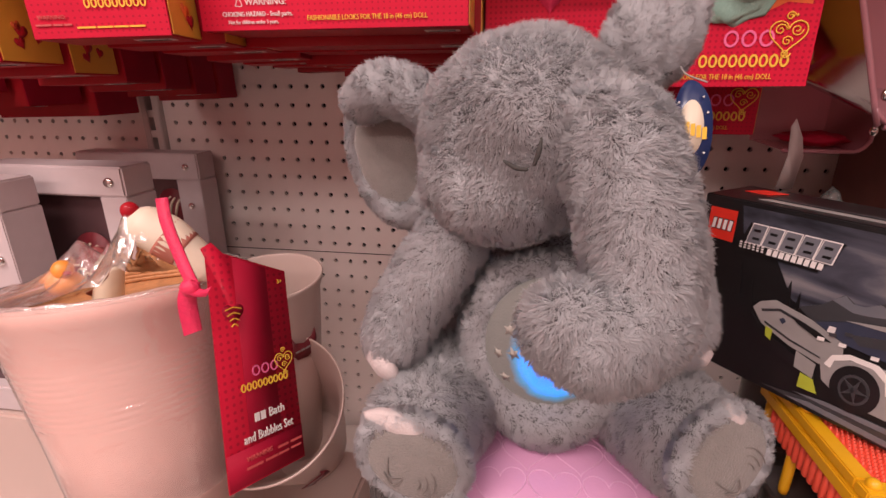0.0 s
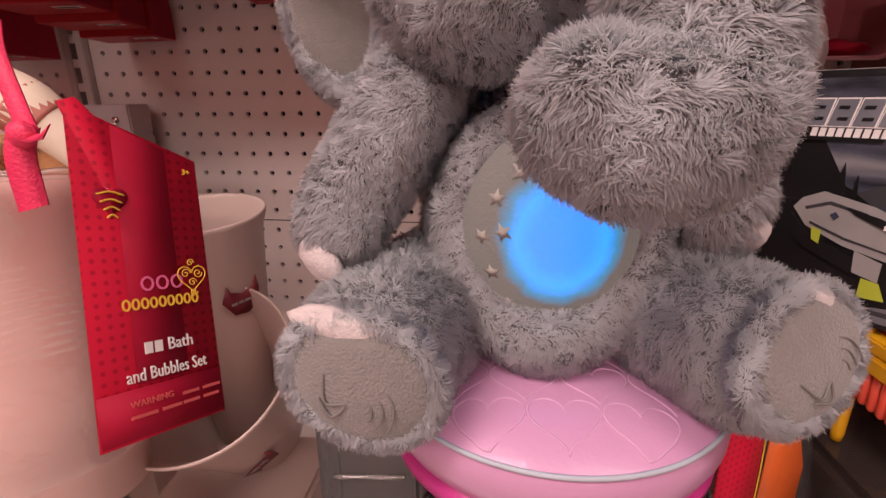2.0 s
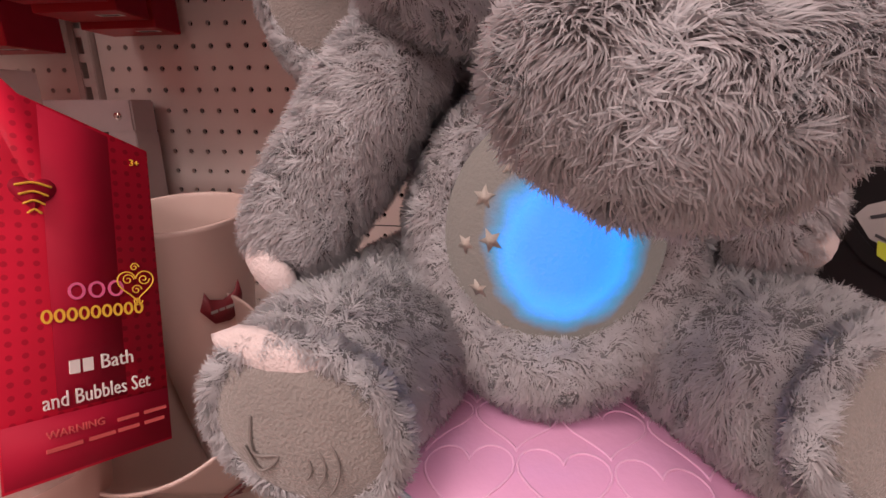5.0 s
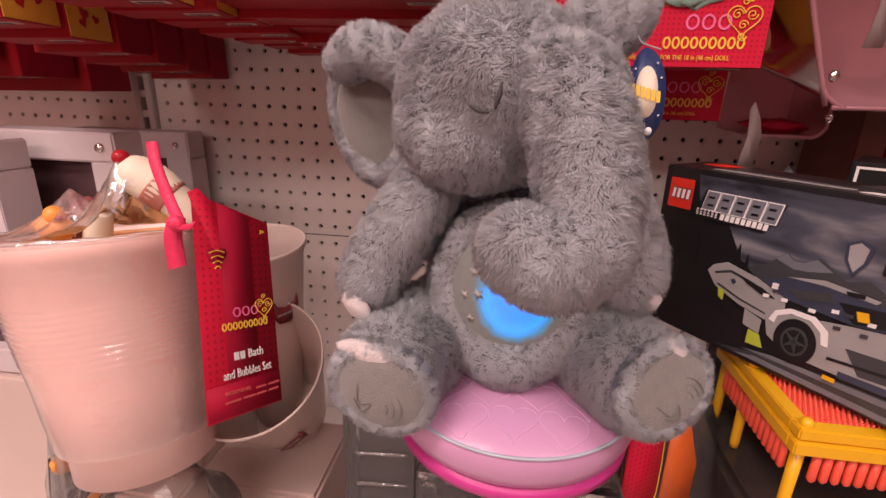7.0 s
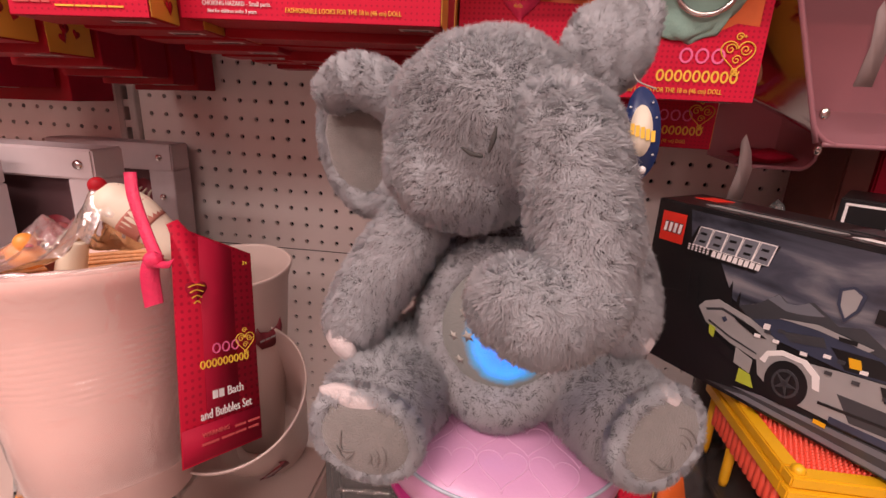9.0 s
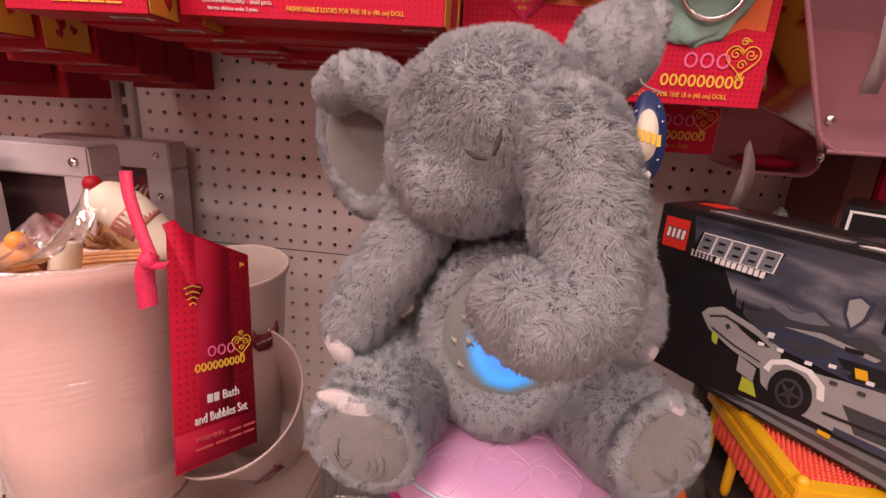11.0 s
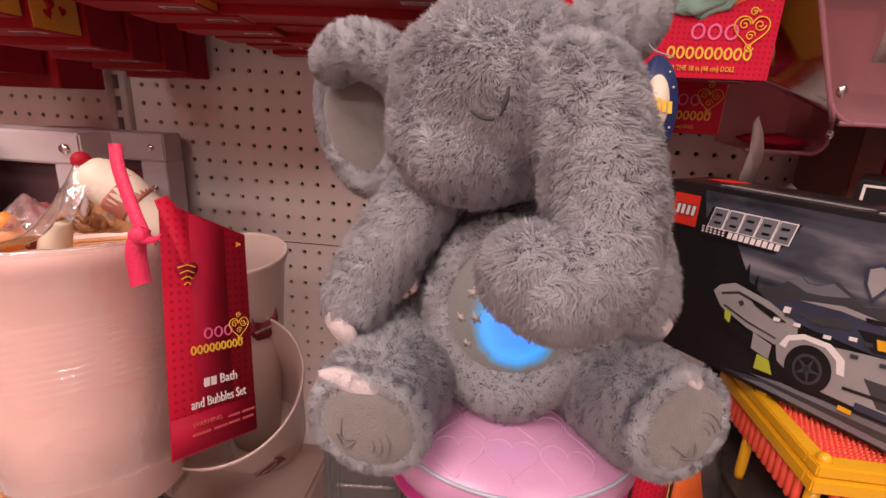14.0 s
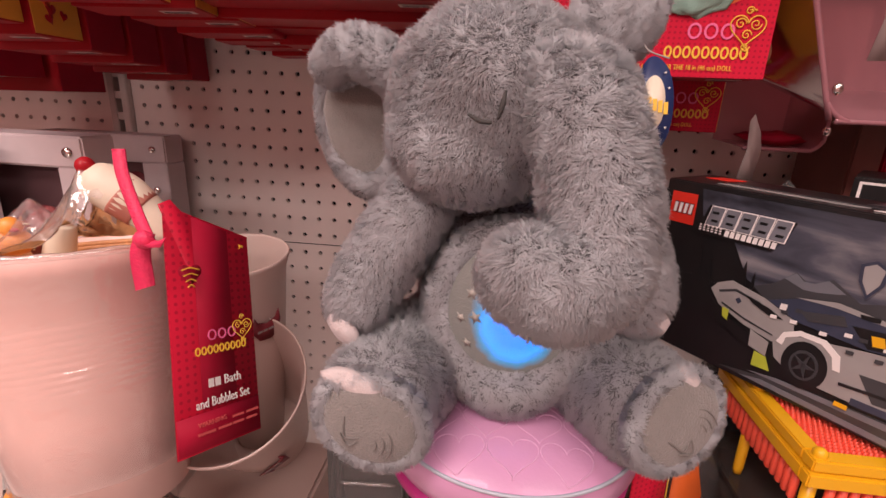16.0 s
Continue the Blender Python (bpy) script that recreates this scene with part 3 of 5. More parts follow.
fur(limb([(-0.116, 0.490, 1.685, 0.0130), (-0.100, 0.480, 1.692, 0.0145), (-0.082, 0.482, 1.688, 0.014), (-0.066, 0.486, 1.674, 0.013)], rough=0.1), 9000, 0.008, (-0.4, -0.2, -0.3), 7, ear, "ear_fold")
fur(ball((0.062, 0.512, 1.722), (0.030, 0.014, 0.026), (0, -38, 8), 26, 0.12, 3.0), 8000, 0.008, (0.5, -0.1, 0.6), 8, elephant, "ear", "ear folded up")
fur(limb([(0.060, 0.515, 1.700, 0.012), (0.078, 0.516, 1.716, 0.0105), (0.085, 0.517, 1.742, 0.007)], rough=0.1), 5000, 0.008, (0.3, -0.1, 0.4), 9, elephant, "ear_edge")


def paw(name, pts, count, seed, comb, toes, label=""):
    a = fur(limb(pts, rough=0.07), count, 0.0085, comb, seed, elephant, name, label)
    for c, r, e in toes:
        part("toe", ball(c, r, e, 20, 0.1, seed), TOE, a, "white velour toe")
    return a


paw("arm", [(-0.038, 0.480, 1.622, 0.019), (-0.055, 0.456, 1.600, 0.0215), (-0.075, 0.446, 1.568, 0.0222), (-0.0855, 0.434, 1.5475, 0.0188)], 17000, 10, (-0.3, -0.4, -1.0), [((-0.0905, 0.4195, 1.5345), (0.0125, 0.0060, 0.0105), (25, 35, -20))])
paw("arm", [(0.064, 0.492, 1.612, 0.020), (0.078, 0.474, 1.585, 0.0215), (0.085, 0.458, 1.560, 0.0195), (0.083, 0.450, 1.548, 0.017)], 13000, 11, (0.2, -0.4, -1.0), [((0.091, 0.441, 1.546), (0.010, 0.008, 0.0085), (0, -20, 0))])


def foot(hip, mid, end, r, seed, normal, tilt, toe):
    """A leg that ends in a round foot with a smooth sole."""
    leg = fur(limb([(*hip, r * 0.95), (*mid, r * 1.05), (*end, r)], rough=0.05), 19000, 0.0085, (0, -0.5, -0.8), seed, elephant, "leg", bare=[(end, tuple(Vector(normal).normalized()), r * 0.83)])
    n = Vector(normal).normalized()
    up = Vector((0, 0, 1)) - n * n.z
    m = face_at(Vector(end) + n * (r * 0.88), up.cross(n), up) @ pose(0, 0, 0, 0, tilt, 0)
    sole = part("foot_pad", ball((0, 0, 0), (r * 0.86, r * 0.26, r * 0.67), (0, 0, 0), 30, 0.03, seed), VELOUR, leg, "smooth grey velour sole with stitched mark", m=m)
    for k, rr in enumerate((0.16, 0.28, 0.40)):
        arc = [(0.10 * r + rr * r * math.cos(t), -r * 0.252 + rr * rr * r * 0.10, -0.22 * r + rr * r * math.sin(t), 0.0004) for t in [-0.2 + 1.3 * i / 6 for i in range(7)]]
        part("stitching", tube(arc, 10, 6, 2), SOLE_THREAD, sole)
    part("stitching", tube([(-0.42 * r, -r * 0.232, -0.02 * r, 0.0005), (-0.25 * r, -r * 0.245, -0.30 * r, 0.0005), (-0.05 * r, -r * 0.245, -0.20 * r, 0.0005), (-0.12 * r, -r * 0.238, -0.42 * r, 0.0005), (-0.34 * r, -r * 0.232, -0.30 * r, 0.0005)], 18, 6, 2), SOLE_THREAD, sole)
    ring = [m @ Vector((0.85 * r * math.cos(a), 0.06 * r, 0.67 * r * math.sin(a))) for a in [2 * math.pi * i / 16 for i in range(17)]]
    fur(tube([(*p, 0.13 * r) for p in ring], 40, 12, 0), 6500, 0.0062, (0, -0.3, -0.2), seed + 20, leg, "sole_rim", "furry seam round the sole")
    part("toe", ball(toe[0], toe[1], toe[2], 20, 0.1, seed), TOE, leg, "white velour toes")
    return leg


foot((-0.038, 0.482, 1.506), (-0.055, 0.440, 1.499), (-0.0653, 0.411, 1.4985), 0.0335, 12, (0.05, -0.97, 0.07), 30, ((-0.0715, 0.3850, 1.5195), (0.0210, 0.0065, 0.0100), (25, 16, 0)))
foot((0.048, 0.484, 1.506), (0.074, 0.447, 1.501), (0.0850, 0.4235, 1.5020), 0.0335, 13, (0.42, -0.86, 0.26), -22, ((0.1015, 0.4085, 1.5300), (0.009, 0.008, 0.006), (20, 30, 20)))

ear_tag = thing("ear_tag", "dark blue oval card tag hanging from the elephant's ear", "hang tag")
m = face_at((0.0850, 0.488, 1.6680), (0.93, -0.25, 0.10), (0.17, 0.0, 1.0))
oval = [(0.0115 * math.cos(2 * math.pi * i / 32), 0.029 * math.sin(2 * math.pi * i / 32) * (1 + 0.04 * math.cos(6 * math.pi * i / 32))) for i in range(32)]
part("card", plate(oval, 0.0008), NAVY, ear_tag, m=m)
part("moon", plate([(0.0068 * math.cos(2 * math.pi * i / 28), 0.0160 * math.sin(2 * math.pi * i / 28)) for i in range(28)], 0.0004), CREAM, ear_tag, "cream printed oval", m=m @ Matrix.Translation((0, -0.0007, 0.002)))
for k in range(6):
    part("print_bar", B((-0.0095 + k * 0.0031, -0.0014, 0.001 - 0.0012 * k), (-0.0071 + k * 0.0031, -0.0012, 0.008 - 0.0012 * k)), YELLOW_INK, ear_tag, m=m, smooth=False)
for cx, cz in ((-0.0035, -0.0215), (0.002, -0.0225)):
    part("print_mark", plate([(cx + 0.0022 * math.cos(2 * math.pi * i / 14), cz + 0.0026 * math.sin(2 * math.pi * i / 14)) for i in range(14)], 0.0004), WHITE_INK, ear_tag, m=m @ Matrix.Translation((0, -0.0007, 0)))
for cx, cz in ((-0.007, 0.017), (0.006, 0.019), (0.0085, 0.010), (-0.008, -0.011), (0.0075, -0.013)):
    part("print_star", plate([(cx + x, cz + z) for x, z in star(0.0010)], 0.0004), WHITE_INK, ear_tag, m=m @ Matrix.Translation((0, -0.0007, 0)))
part("string", tube([(0.0785, 0.506, 1.706, 0.0005), (0.0800, 0.496, 1.700, 0.0005), (0.0895, 0.487, 1.6955, 0.0005)], 8, 6, 0), PALE_THREAD, ear_tag)

# ---- the stool ----
stool = thing("toy_stool", "round pink quilted doll stool with grey piping in a clear carton", "stool", (0.014, 0.464, 0))
R = 0.0880
prof = [(0.001, 1.4815), (R * 0.35, 1.4812), (R * 0.7, 1.4785), (R * 0.90, 1.4735), (R * 0.985, 1.4670)]
part("seat", lathe(prof, 64), SEAT, stool, "quilted pink vinyl seat")
part("seat_side", lathe([(R * 0.985, 1.4665), (R * 1.005, 1.462), (R * 1.0, 1.452), (R * 0.96, 1.4435), (R * 0.86, 1.4395)], 64), SEAT, stool)
part("piping", tube([(R * 0.99 * math.cos(2 * math.pi * i / 24), R * 0.99 * math.sin(2 * math.pi * i / 24), 1.4672, 0.0011) for i in range(25)], 96, 8, 0), PIPING, stool, "grey-blue piping")
part("seat_base", lathe([(R * 0.80, 1.4412), (R * 0.97, 1.4405), (R * 0.96, 1.432), (R * 0.86, 1.428)], 64), SEAT_DARK, stool, "magenta plastic seat base")
part("column", lathe([(0.010, 1.430), (0.010, 1.16), (0.045, 1.14), (0.050, 1.105), (0.0, 1.1035)], 32), SEAT_DARK, stool)


def seat_z(x, y):
    r = math.hypot(x, y)
    for (r0, z0), (r1, z1) in zip(prof, prof[1:]):
        if r <= r1:
            return z0 + (z1 - z0) * (r - r0) / (r1 - r0)
    return prof[-1][1]


for row in range(5):
    for col in range(-3, 4):
        w = 0.030
        cx, cy = col * 0.031 + (0.0155 if row % 2 else 0), -0.066 + row * 0.024
        pts = [(cx + x, cy + z * 0.95) for x, z in heart(w, 22)]
        if math.hypot(cx, cy) < R * 0.94:
            pts = [(x * k, y * k) for x, y in pts for k in [min(1.0, R * 0.955 / max(math.hypot(x, y), 1e-6))]]
            part("quilt_stitch", tube([(x, y, seat_z(x, y) + 0.0001, 0.0005) for x, y in pts + pts[:1]], 40, 5, 0), STITCH, stool)

carton = thing("clear_carton", "clear plastic carton with ribbed corners under the pink stool", "carton")
for lo, hi in (((-0.045, 0.400, 1.1005), (0.085, 0.402, 1.425)), ((-0.045, 0.520, 1.1005), (0.085, 0.522, 1.425)), ((-0.047, 0.4025, 1.1005), (-0.0455, 0.519, 1.425)), ((0.0855, 0.4025, 1.1005), (0.087, 0.519, 1.425))):
    part("side", B(lo, hi), CLEAR, carton, smooth=False)
for x in (-0.038, 0.078):
    part("handle_rib", tube([(x - 0.006, 0.399, 1.36, 0.0012), (x - 0.006, 0.399, 1.410, 0.0012), (x, 0.399, 1.418, 0.0012), (x + 0.006, 0.399, 1.410, 0.0012), (x + 0.006, 0.399, 1.36, 0.0012)], 24, 8, 3), CLEAR, carton)
for z in (1.40, 1.385, 1.31):
    part("rib", tube([(-0.028, 0.3985, z, 0.0011), (0.02, 0.3975, z + 0.001, 0.0011), (0.068, 0.3985, z, 0.0011)], 12, 8, 2), CLEAR, carton)

# ---- bath sets ----
def bucket(profile, mat, name, label, loc, rot=(0, 0, 0), group="bath buckets"):
    ob = thing(name, label, "bucket", (0, 0, 0), group)
    ob.matrix_basis = pose(*loc, *rot)
    inner = [(r - 0.0022, z) for r, z in reversed(profile)]
    part("shell", lathe(profile + [(profile[-1][0] - 0.0011, profile[-1][1] + 0.0012)] + inner, 64), mat, ob)
    part("bottom", lathe([(0.0005, profile[0][1] + 0.001), (profile[0][0], profile[0][1] + 0.001)], 48), mat, ob)
    return ob


TUB_POSE = pose(-0.2880, 0.4464, 1.3655, -8.8, -6.5, 0)
TUB_LINE = [(0.0500, -0.001), (0.0530, 0.000), (0.0545, 0.023), (0.0600, 0.028), (0.0660, 0.075), (0.0765, 0.140), (0.0825, 0.176), (0.0850, 0.180), (0.0858, 0.190)]
tub = bucket(TUB_LINE, TUB, "bath_bucket", "pale pink plastic bath bucket wrapped in clear film", (0, 0, 0))
tub.matrix_basis = TUB_POSE
film = thing("shrink_film_wrap", "crinkled clear shrink film gathered over the pink bucket", "plastic wrap")
film.matrix_basis = TUB_POSE


def tub_radius(z):
    for (r0, z0), (r1, z1) in zip(TUB_LINE, TUB_LINE[1:]):
        if z <= z1:
            return r0 + (r1 - r0) * (z - z0) / (z1 - z0)
    return TUB_LINE[-1][0]


def film_skirt():
    """Film shrunk tight on the bucket's side, with a band of fine ripples below the rim."""
    bm = bmesh.new()
    rings = []
    levels = [0.030 + 0.008 * k for k in range(9)] + [0.100 + 0.0011 * k for k in range(46)] + [0.156, 0.166, 0.174, 0.180, 0.186, 0.1925]
    for z in levels:
        ring = []
        for k in range(120):
            a = 2 * math.pi * k / 120
            slack = 0.5 + 0.5 * noise.noise(Vector((math.cos(a) * 2.3, math.sin(a) * 2.3, z * 9)))
            fine = 0.00080 * math.sin(z * 1300 + 2.5 * math.sin(3 * a) + 3 * slack) * slack if 0.100 < z < 0.150 else 0.0
            loose = 0.0016 * max(0.0, noise.noise(Vector((math.cos(a) * 5, math.sin(a) * 5, z * 25)))) * (1 if z > 0.15 else 0.35)
            r = tub_radius(z) + 0.0012 + fine + loose
            ring.append(bm.verts.new((r * math.cos(a), r * math.sin(a), z)))
        rings.append(ring)
    for a, b in zip(rings, rings[1:]):
        for k in range(120):
            bm.faces.new((a[k], a[(k + 1) % 120], b[(k + 1) % 120], b[k]))
    return bm


def film_top():
    """Film stretched over the opening and tented on the toys that stand out of it."""
    back = TUB_POSE.inverted()
    peaks = [(back @ Vector(p), w) for p, w in (((-0.2620, 0.4405, 1.6250), 0.016), ((-0.2500, 0.4470, 1.6215), 0.024), ((-0.2350, 0.4500, 1.6060), 0.024), ((-0.2880, 0.4480, 1.5940), 0.014), ((-0.3160, 0.4520, 1.5930), 0.022))]
    bm = bmesh.new()
    rings = []
    for i in range(37):
        r = (tub_radius(0.19) + 0.0014) * (1 - i / 37)
        ring = []
        for k in range(120):
            a = 2 * math.pi * k / 120
            x, y = r * math.cos(a), r * math.sin(a)
            z = 0.1925 + 0.004 * min(1.0, i / 6)
            for p, w in peaks:
                dx, dy = x - p.x, y - p.y
                d = math.hypot(dx, dy)
                crease = 1 + 0.22 * math.sin(9 * math.atan2(dy, dx) + 40 * p.x)
                z = max(z, 0.1925 + (p.z - 0.1925) * math.exp(-(d / (w * crease)) ** 1.25))
            z += 0.0024 * noise.noise(Vector((x * 70, y * 70, 1.0))) * min(1.0, i / 4)
            ring.append(bm.verts.new((x, y, z)))
        rings.append(ring)
    for a, b in zip(rings, rings[1:]):
        for k in range(120):
            bm.faces.new((a[k], a[(k + 1) % 120], b[(k + 1) % 120], b[k]))
    bm.faces.new(rings[-1])
    return bm


part("skirt", film_skirt(), FILM, film).visible_shadow = False
part("cover", film_top(), FILM, film).visible_shadow = False
# Added bead of film, shaped to draw a highlight line along the rim.
bead = []
for i in range(97):
    a = 2 * math.pi * i / 96
    n = noise.noise(Vector((math.cos(a) * 6, math.sin(a) * 6, 4.0)))
    bead.append((0.0865 * math.cos(a), 0.0865 * math.sin(a), 0.1915 + 0.0010 * n, 0.0026 + 0.0012 * n))
part("highlight_bead", tube(bead, 192, 10, 0), FILM, film, "bead of film added to catch a highlight along the rim").visible_shadow = False
tray = thing("woven_tray", "tan woven toy tray filling the mouth of the bucket", "toy tray")
tray.matrix_basis = TUB_POSE @ pose(0, 0, 0.1720)
TAN_WEAVE = material("tan_weave", (0.55, 0.27, 0.12), 0.6, vary=0.3, scale=160, bump=0.6, bump_scale=350)
part("tray_floor", lathe([(0.0005, 0.002), (0.072, 0.002), (0.080, 0.006)], 48), TAN_WEAVE, tray)
for k in range(3):
    part("tray_rim", tube([(0.0775 * math.cos(2 * math.pi * i / 24), 0.0775 * math.sin(2 * math.pi * i / 24), 0.007 + 0.0032 * k, 0.0022) for i in range(25)], 72, 8, 0), TAN_WEAVE, tray)
bottle = thing("toy_bottle", "cream toy bottle with a tan label lying in the bucket", "toy bottle")
part("bottle_body", tube([(-0.2525, 0.4450, 1.6060, 0.0140), (-0.2420, 0.4480, 1.5985, 0.0145), (-0.2300, 0.4510, 1.5870, 0.0120), (-0.2220, 0.4530, 1.5780, 0.0105)], 20, 24, 8), CREAM, bottle)
part("bottle_label", tube([(-0.2440, 0.4474, 1.6000, 0.0147), (-0.2330, 0.4503, 1.5900, 0.0131)], 8, 24, 0), material("tan_label", (0.42, 0.15, 0.11), 0.5, vary=0.3, scale=90), bottle, "tan printed label")
part("cap", ball((-0.2600, 0.4405, 1.6185), (0.0055, 0.0055, 0.0055)), RED_PLAIN, bottle, "red cap")
small = thing("toy_bottle", "small cream toy bottle with a red cap in the bucket", "toy bottle")
part("bottle_body", tube([(-0.303, 0.450, 1.545, 0.010), (-0.294, 0.450, 1.574, 0.0085), (-0.291, 0.450, 1.580, 0.005)], 12, 20, 5), CREAM, small)
part("cap", tube([(-0.290, 0.450, 1.582, 0.0045), (-0.2865, 0.450, 1.588, 0.0045)], 6, 16, 2), RED_PLAIN, small, "red cap")
dome = thing("toy_basket", "brown woven toy basket with pale scallops in the bucket", "toy basket", (-0.312, 0.458, 1.566))
part("basket", ball((0, 0, 0), (0.016, 0.012, 0.020), (0, 20, 0), 28, 0.08), material("maroon_weave", (0.22, 0.05, 0.05), 0.6, vary=0.4, scale=120, bump=0.5, bump_scale=300), dome)
for k in range(3):
    part("scallop", tube([(-0.012 + 0.005 * k, -0.0125, -0.008, 0.0008), (-0.008 + 0.005 * k, -0.0128, 0.008 - 0.002 * k, 0.0008), (-0.002 + 0.004 * k, -0.0125, 0.010 - 0.003 * k, 0.0008)], 10, 6, 1), CREAM, dome)
duck = thing("toy_duck", "orange plastic toy duck wrapped in clear film", "toy duck", (-0.318, 0.436, 1.566))
part("duck_body", ball((0, 0, 0), (0.013, 0.010, 0.009)), ORANGE, duck)
part("duck_head", ball((0.003, -0.002, 0.011), (0.0065, 0.0065, 0.0065)), ORANGE, duck)
part("beak", ball((0.009, -0.005, 0.010), (0.003, 0.002, 0.0015)), RED_PLAIN, duck)

tub2 = bucket([(0.022, -0.075), (0.025, -0.074), (0.040, 0.06), (0.048, 0.138), (0.052, 0.150), (0.0525, 0.153)], TUB_WHITE, "bath_bucket", "milky plastic bath bucket standing in another bucket", (-0.256, 0.605, 1.362), (6, 0, 0))
tub3 = bucket([(0.040, 0.0), (0.043, 0.001), (0.0535, 0.06), (0.066, 0.138), (0.0715, 0.150), (0.072, 0.154)], TUB_WHITE, "bath_bucket", "milky plastic bath bucket leaning forward on the shelf", (-0.243, 0.6105, 1.291), (36, 4, 0))
pedestal = thing("bucket_carton", "milky plastic carton carrying the stacked buckets", "carton")
part("shell", B((-0.315, 0.520, 1.1005), (-0.175, 0.640, 1.262), 0.004), TUB_WHITE, pedestal, smooth=False)
tub_stand = thing("clear_bag", "clear plastic bag of small toys under the pink bucket", "toy bag")
part("bag", ball((-0.285, 0.445, 1.229), (0.070, 0.070, 0.128), (0, 0, 0), 28, 0.15, 2.0), CLEAR, tub_stand)
part("card", B((-0.325, 0.43, 1.105), (-0.255, 0.47, 1.335), 0.003), TUB_WHITE, tub_stand, smooth=False)


BADGE = material("maroon_print", (0.20, 0.02, 0.03), 0.5)


def badge(points, parent, m):
    part("badge", plate(points, 0.0006), BADGE, parent, "maroon printed arrow badge", m=m)


ARROW = [(-0.017, 0.003), (-0.012, 0.017), (-0.009, 0.010), (0.0, 0.006), (0.009, 0.010), (0.013, 0.019), (0.015, 0.006), (0.013, -0.008), (0.004, -0.014), (-0.008, -0.012)]
bd2 = face_at((0.0385, -0.0253, 0.088), (0.55, 0.83, 0), (0.1, -0.1, 1))
badge(ARROW, tub2, bd2)
bars([0.005, 0.004, 0.006], 0.0022, 0.0012, PALE_THREAD, tub2, bd2 @ Matrix.Translation((-0.010, -0.0004, -0.002)))
bd3 = face_at((0.0345, -0.0440, 0.062), (0.79, 0.61, 0), (0.0, -0.1, 1)) @ pose(0, 0, 0, 0, -25, 0)
badge([(-0.020, -0.006), (0.012, 0.000), (0.018, 0.012), (0.020, 0.003), (0.014, -0.012), (-0.010, -0.016), (-0.012, -0.021)], tub3, bd3)
lettering("TRY ME", 0.0062, PALE_THREAD, tub3, bd3 @ pose(-0.012, -0.0005, -0.009, 0, -10, 0))

tag = thing("swing_tag", "red striped card swing tag on pink ribbon beside the bucket", "hang tag")
TW, TH = 0.050, 0.125
m = face_at((-0.1985, 0.4220, 1.5960), (0.0216, 0.0495, -0.0130), (-0.0216, 0.0480, 0.1401)) @ Matrix.Scale(1.15, 4)
part("card", plate([(0, 0), (-0.002, 0.005), (0.004, 0.008), (0.010, 0.002), (TW, -0.011), (TW + 0.002, -TH), (0.001, -TH)], 0.0008), RED, tag, m=m)
part("stripe", plate([(0.015, -0.0006), (0.036, -0.0078), (0.037, -TH * 0.83), (0.016, -TH * 0.83)], 0.0003), RED_DARK, tag, "dark red stripe", m=m @ Matrix.Translation((0, -0.0004, 0)))
part("warning_strip", plate([(0.001, -TH * 0.84), (TW + 0.0015, -TH * 0.84), (TW + 0.0018, -TH + 0.001), (0.0015, -TH + 0.001)], 0.0003), RED_DARK, tag, m=m @ Matrix.Translation((0, -0.0004, 0)))
lettering("WARNING", 0.0035, PALE_RED_INK, tag, m @ Matrix.Translation((0.012, -0.0006, -TH * 0.895)))
bars([0.010, 0.008], 0.0012, 0.002, PALE_RED_INK, tag, m @ Matrix.Translation((0.012, -0.0006, -TH * 0.93)))
bars([0.007, 0.008], 0.0012, 0.002, PALE_RED_INK, tag, m @ Matrix.Translation((0.033, -0.0006, -TH * 0.90)))
bars([0.007, 0.007], 0.0012, 0.002, PALE_RED_INK, tag, m @ Matrix.Translation((0.033, -0.0006, -TH * 0.93)))
part("heart_print", plate(heart(0.013), 0.0003), RED_DARK, tag, m=m @ Matrix.Translation((0.0125, -0.0008, -0.031)))
for k in range(4):
    part("heart_line", tube([(-0.0048 + k * 0.001, 0, 0.003 - k * 0.003, 0.0004), (0, 0, 0.0042 - k * 0.003, 0.0004), (0.0048 - k * 0.001, 0, 0.003 - k * 0.003, 0.0004)], 8, 5, 1), YELLOW_INK, tag, m=m @ Matrix.Translation((0.0125, -0.0012, -0.032)))
brand_shapes(tag, m @ Matrix.Translation((0.0125, -0.0008, -0.0725)), 0.0245)
lettering("Bath", 0.0072, WHITE_INK, tag, m @ Matrix.Translation((0.0285, -0.0006, -0.0925)), squeeze=0.85)
lettering("and Bubbles Set", 0.0072, WHITE_INK, tag, m @ Matrix.Translation((0.0115, -0.0006, -0.1025)), squeeze=0.72)
bars([0.003, 0.003], 0.0045, 0.001, WHITE_INK, tag, m @ Matrix.Translation((0.0195, -0.0006, -0.0925)))
lettering("3+", 0.0035, YELLOW_INK, tag, m @ Matrix.Translation((0.0425, -0.0006, -0.018)))
rib = [(-0.2172, 0.4186, 1.6330), (-0.2108, 0.4111, 1.6202), (-0.1990, 0.4025, 1.6020), (-0.1883, 0.3940, 1.5923)]


def ribbon(pts, w, twist=0.0):
    bm = bmesh.new()
    rows = []
    path = smooth_path(pts, 16)
    for i, p in enumerate(path):
        p = Vector(p)
        a = twist * i / 16
        s = Vector((math.cos(a) * 0.8, 0.5 * math.cos(a), math.sin(a))).normalized() * w / 2
        o = Vector((0, -0.0004, 0))
        rows.append([bm.verts.new(q) for q in (p - s + o, p + s + o, p + s - o, p - s - o)])
    for a, b in zip(rows, rows[1:]):
        for j in range(4):
            bm.faces.new((a[j], a[(j + 1) % 4], b[(j + 1) % 4], b[j]))
    return bm


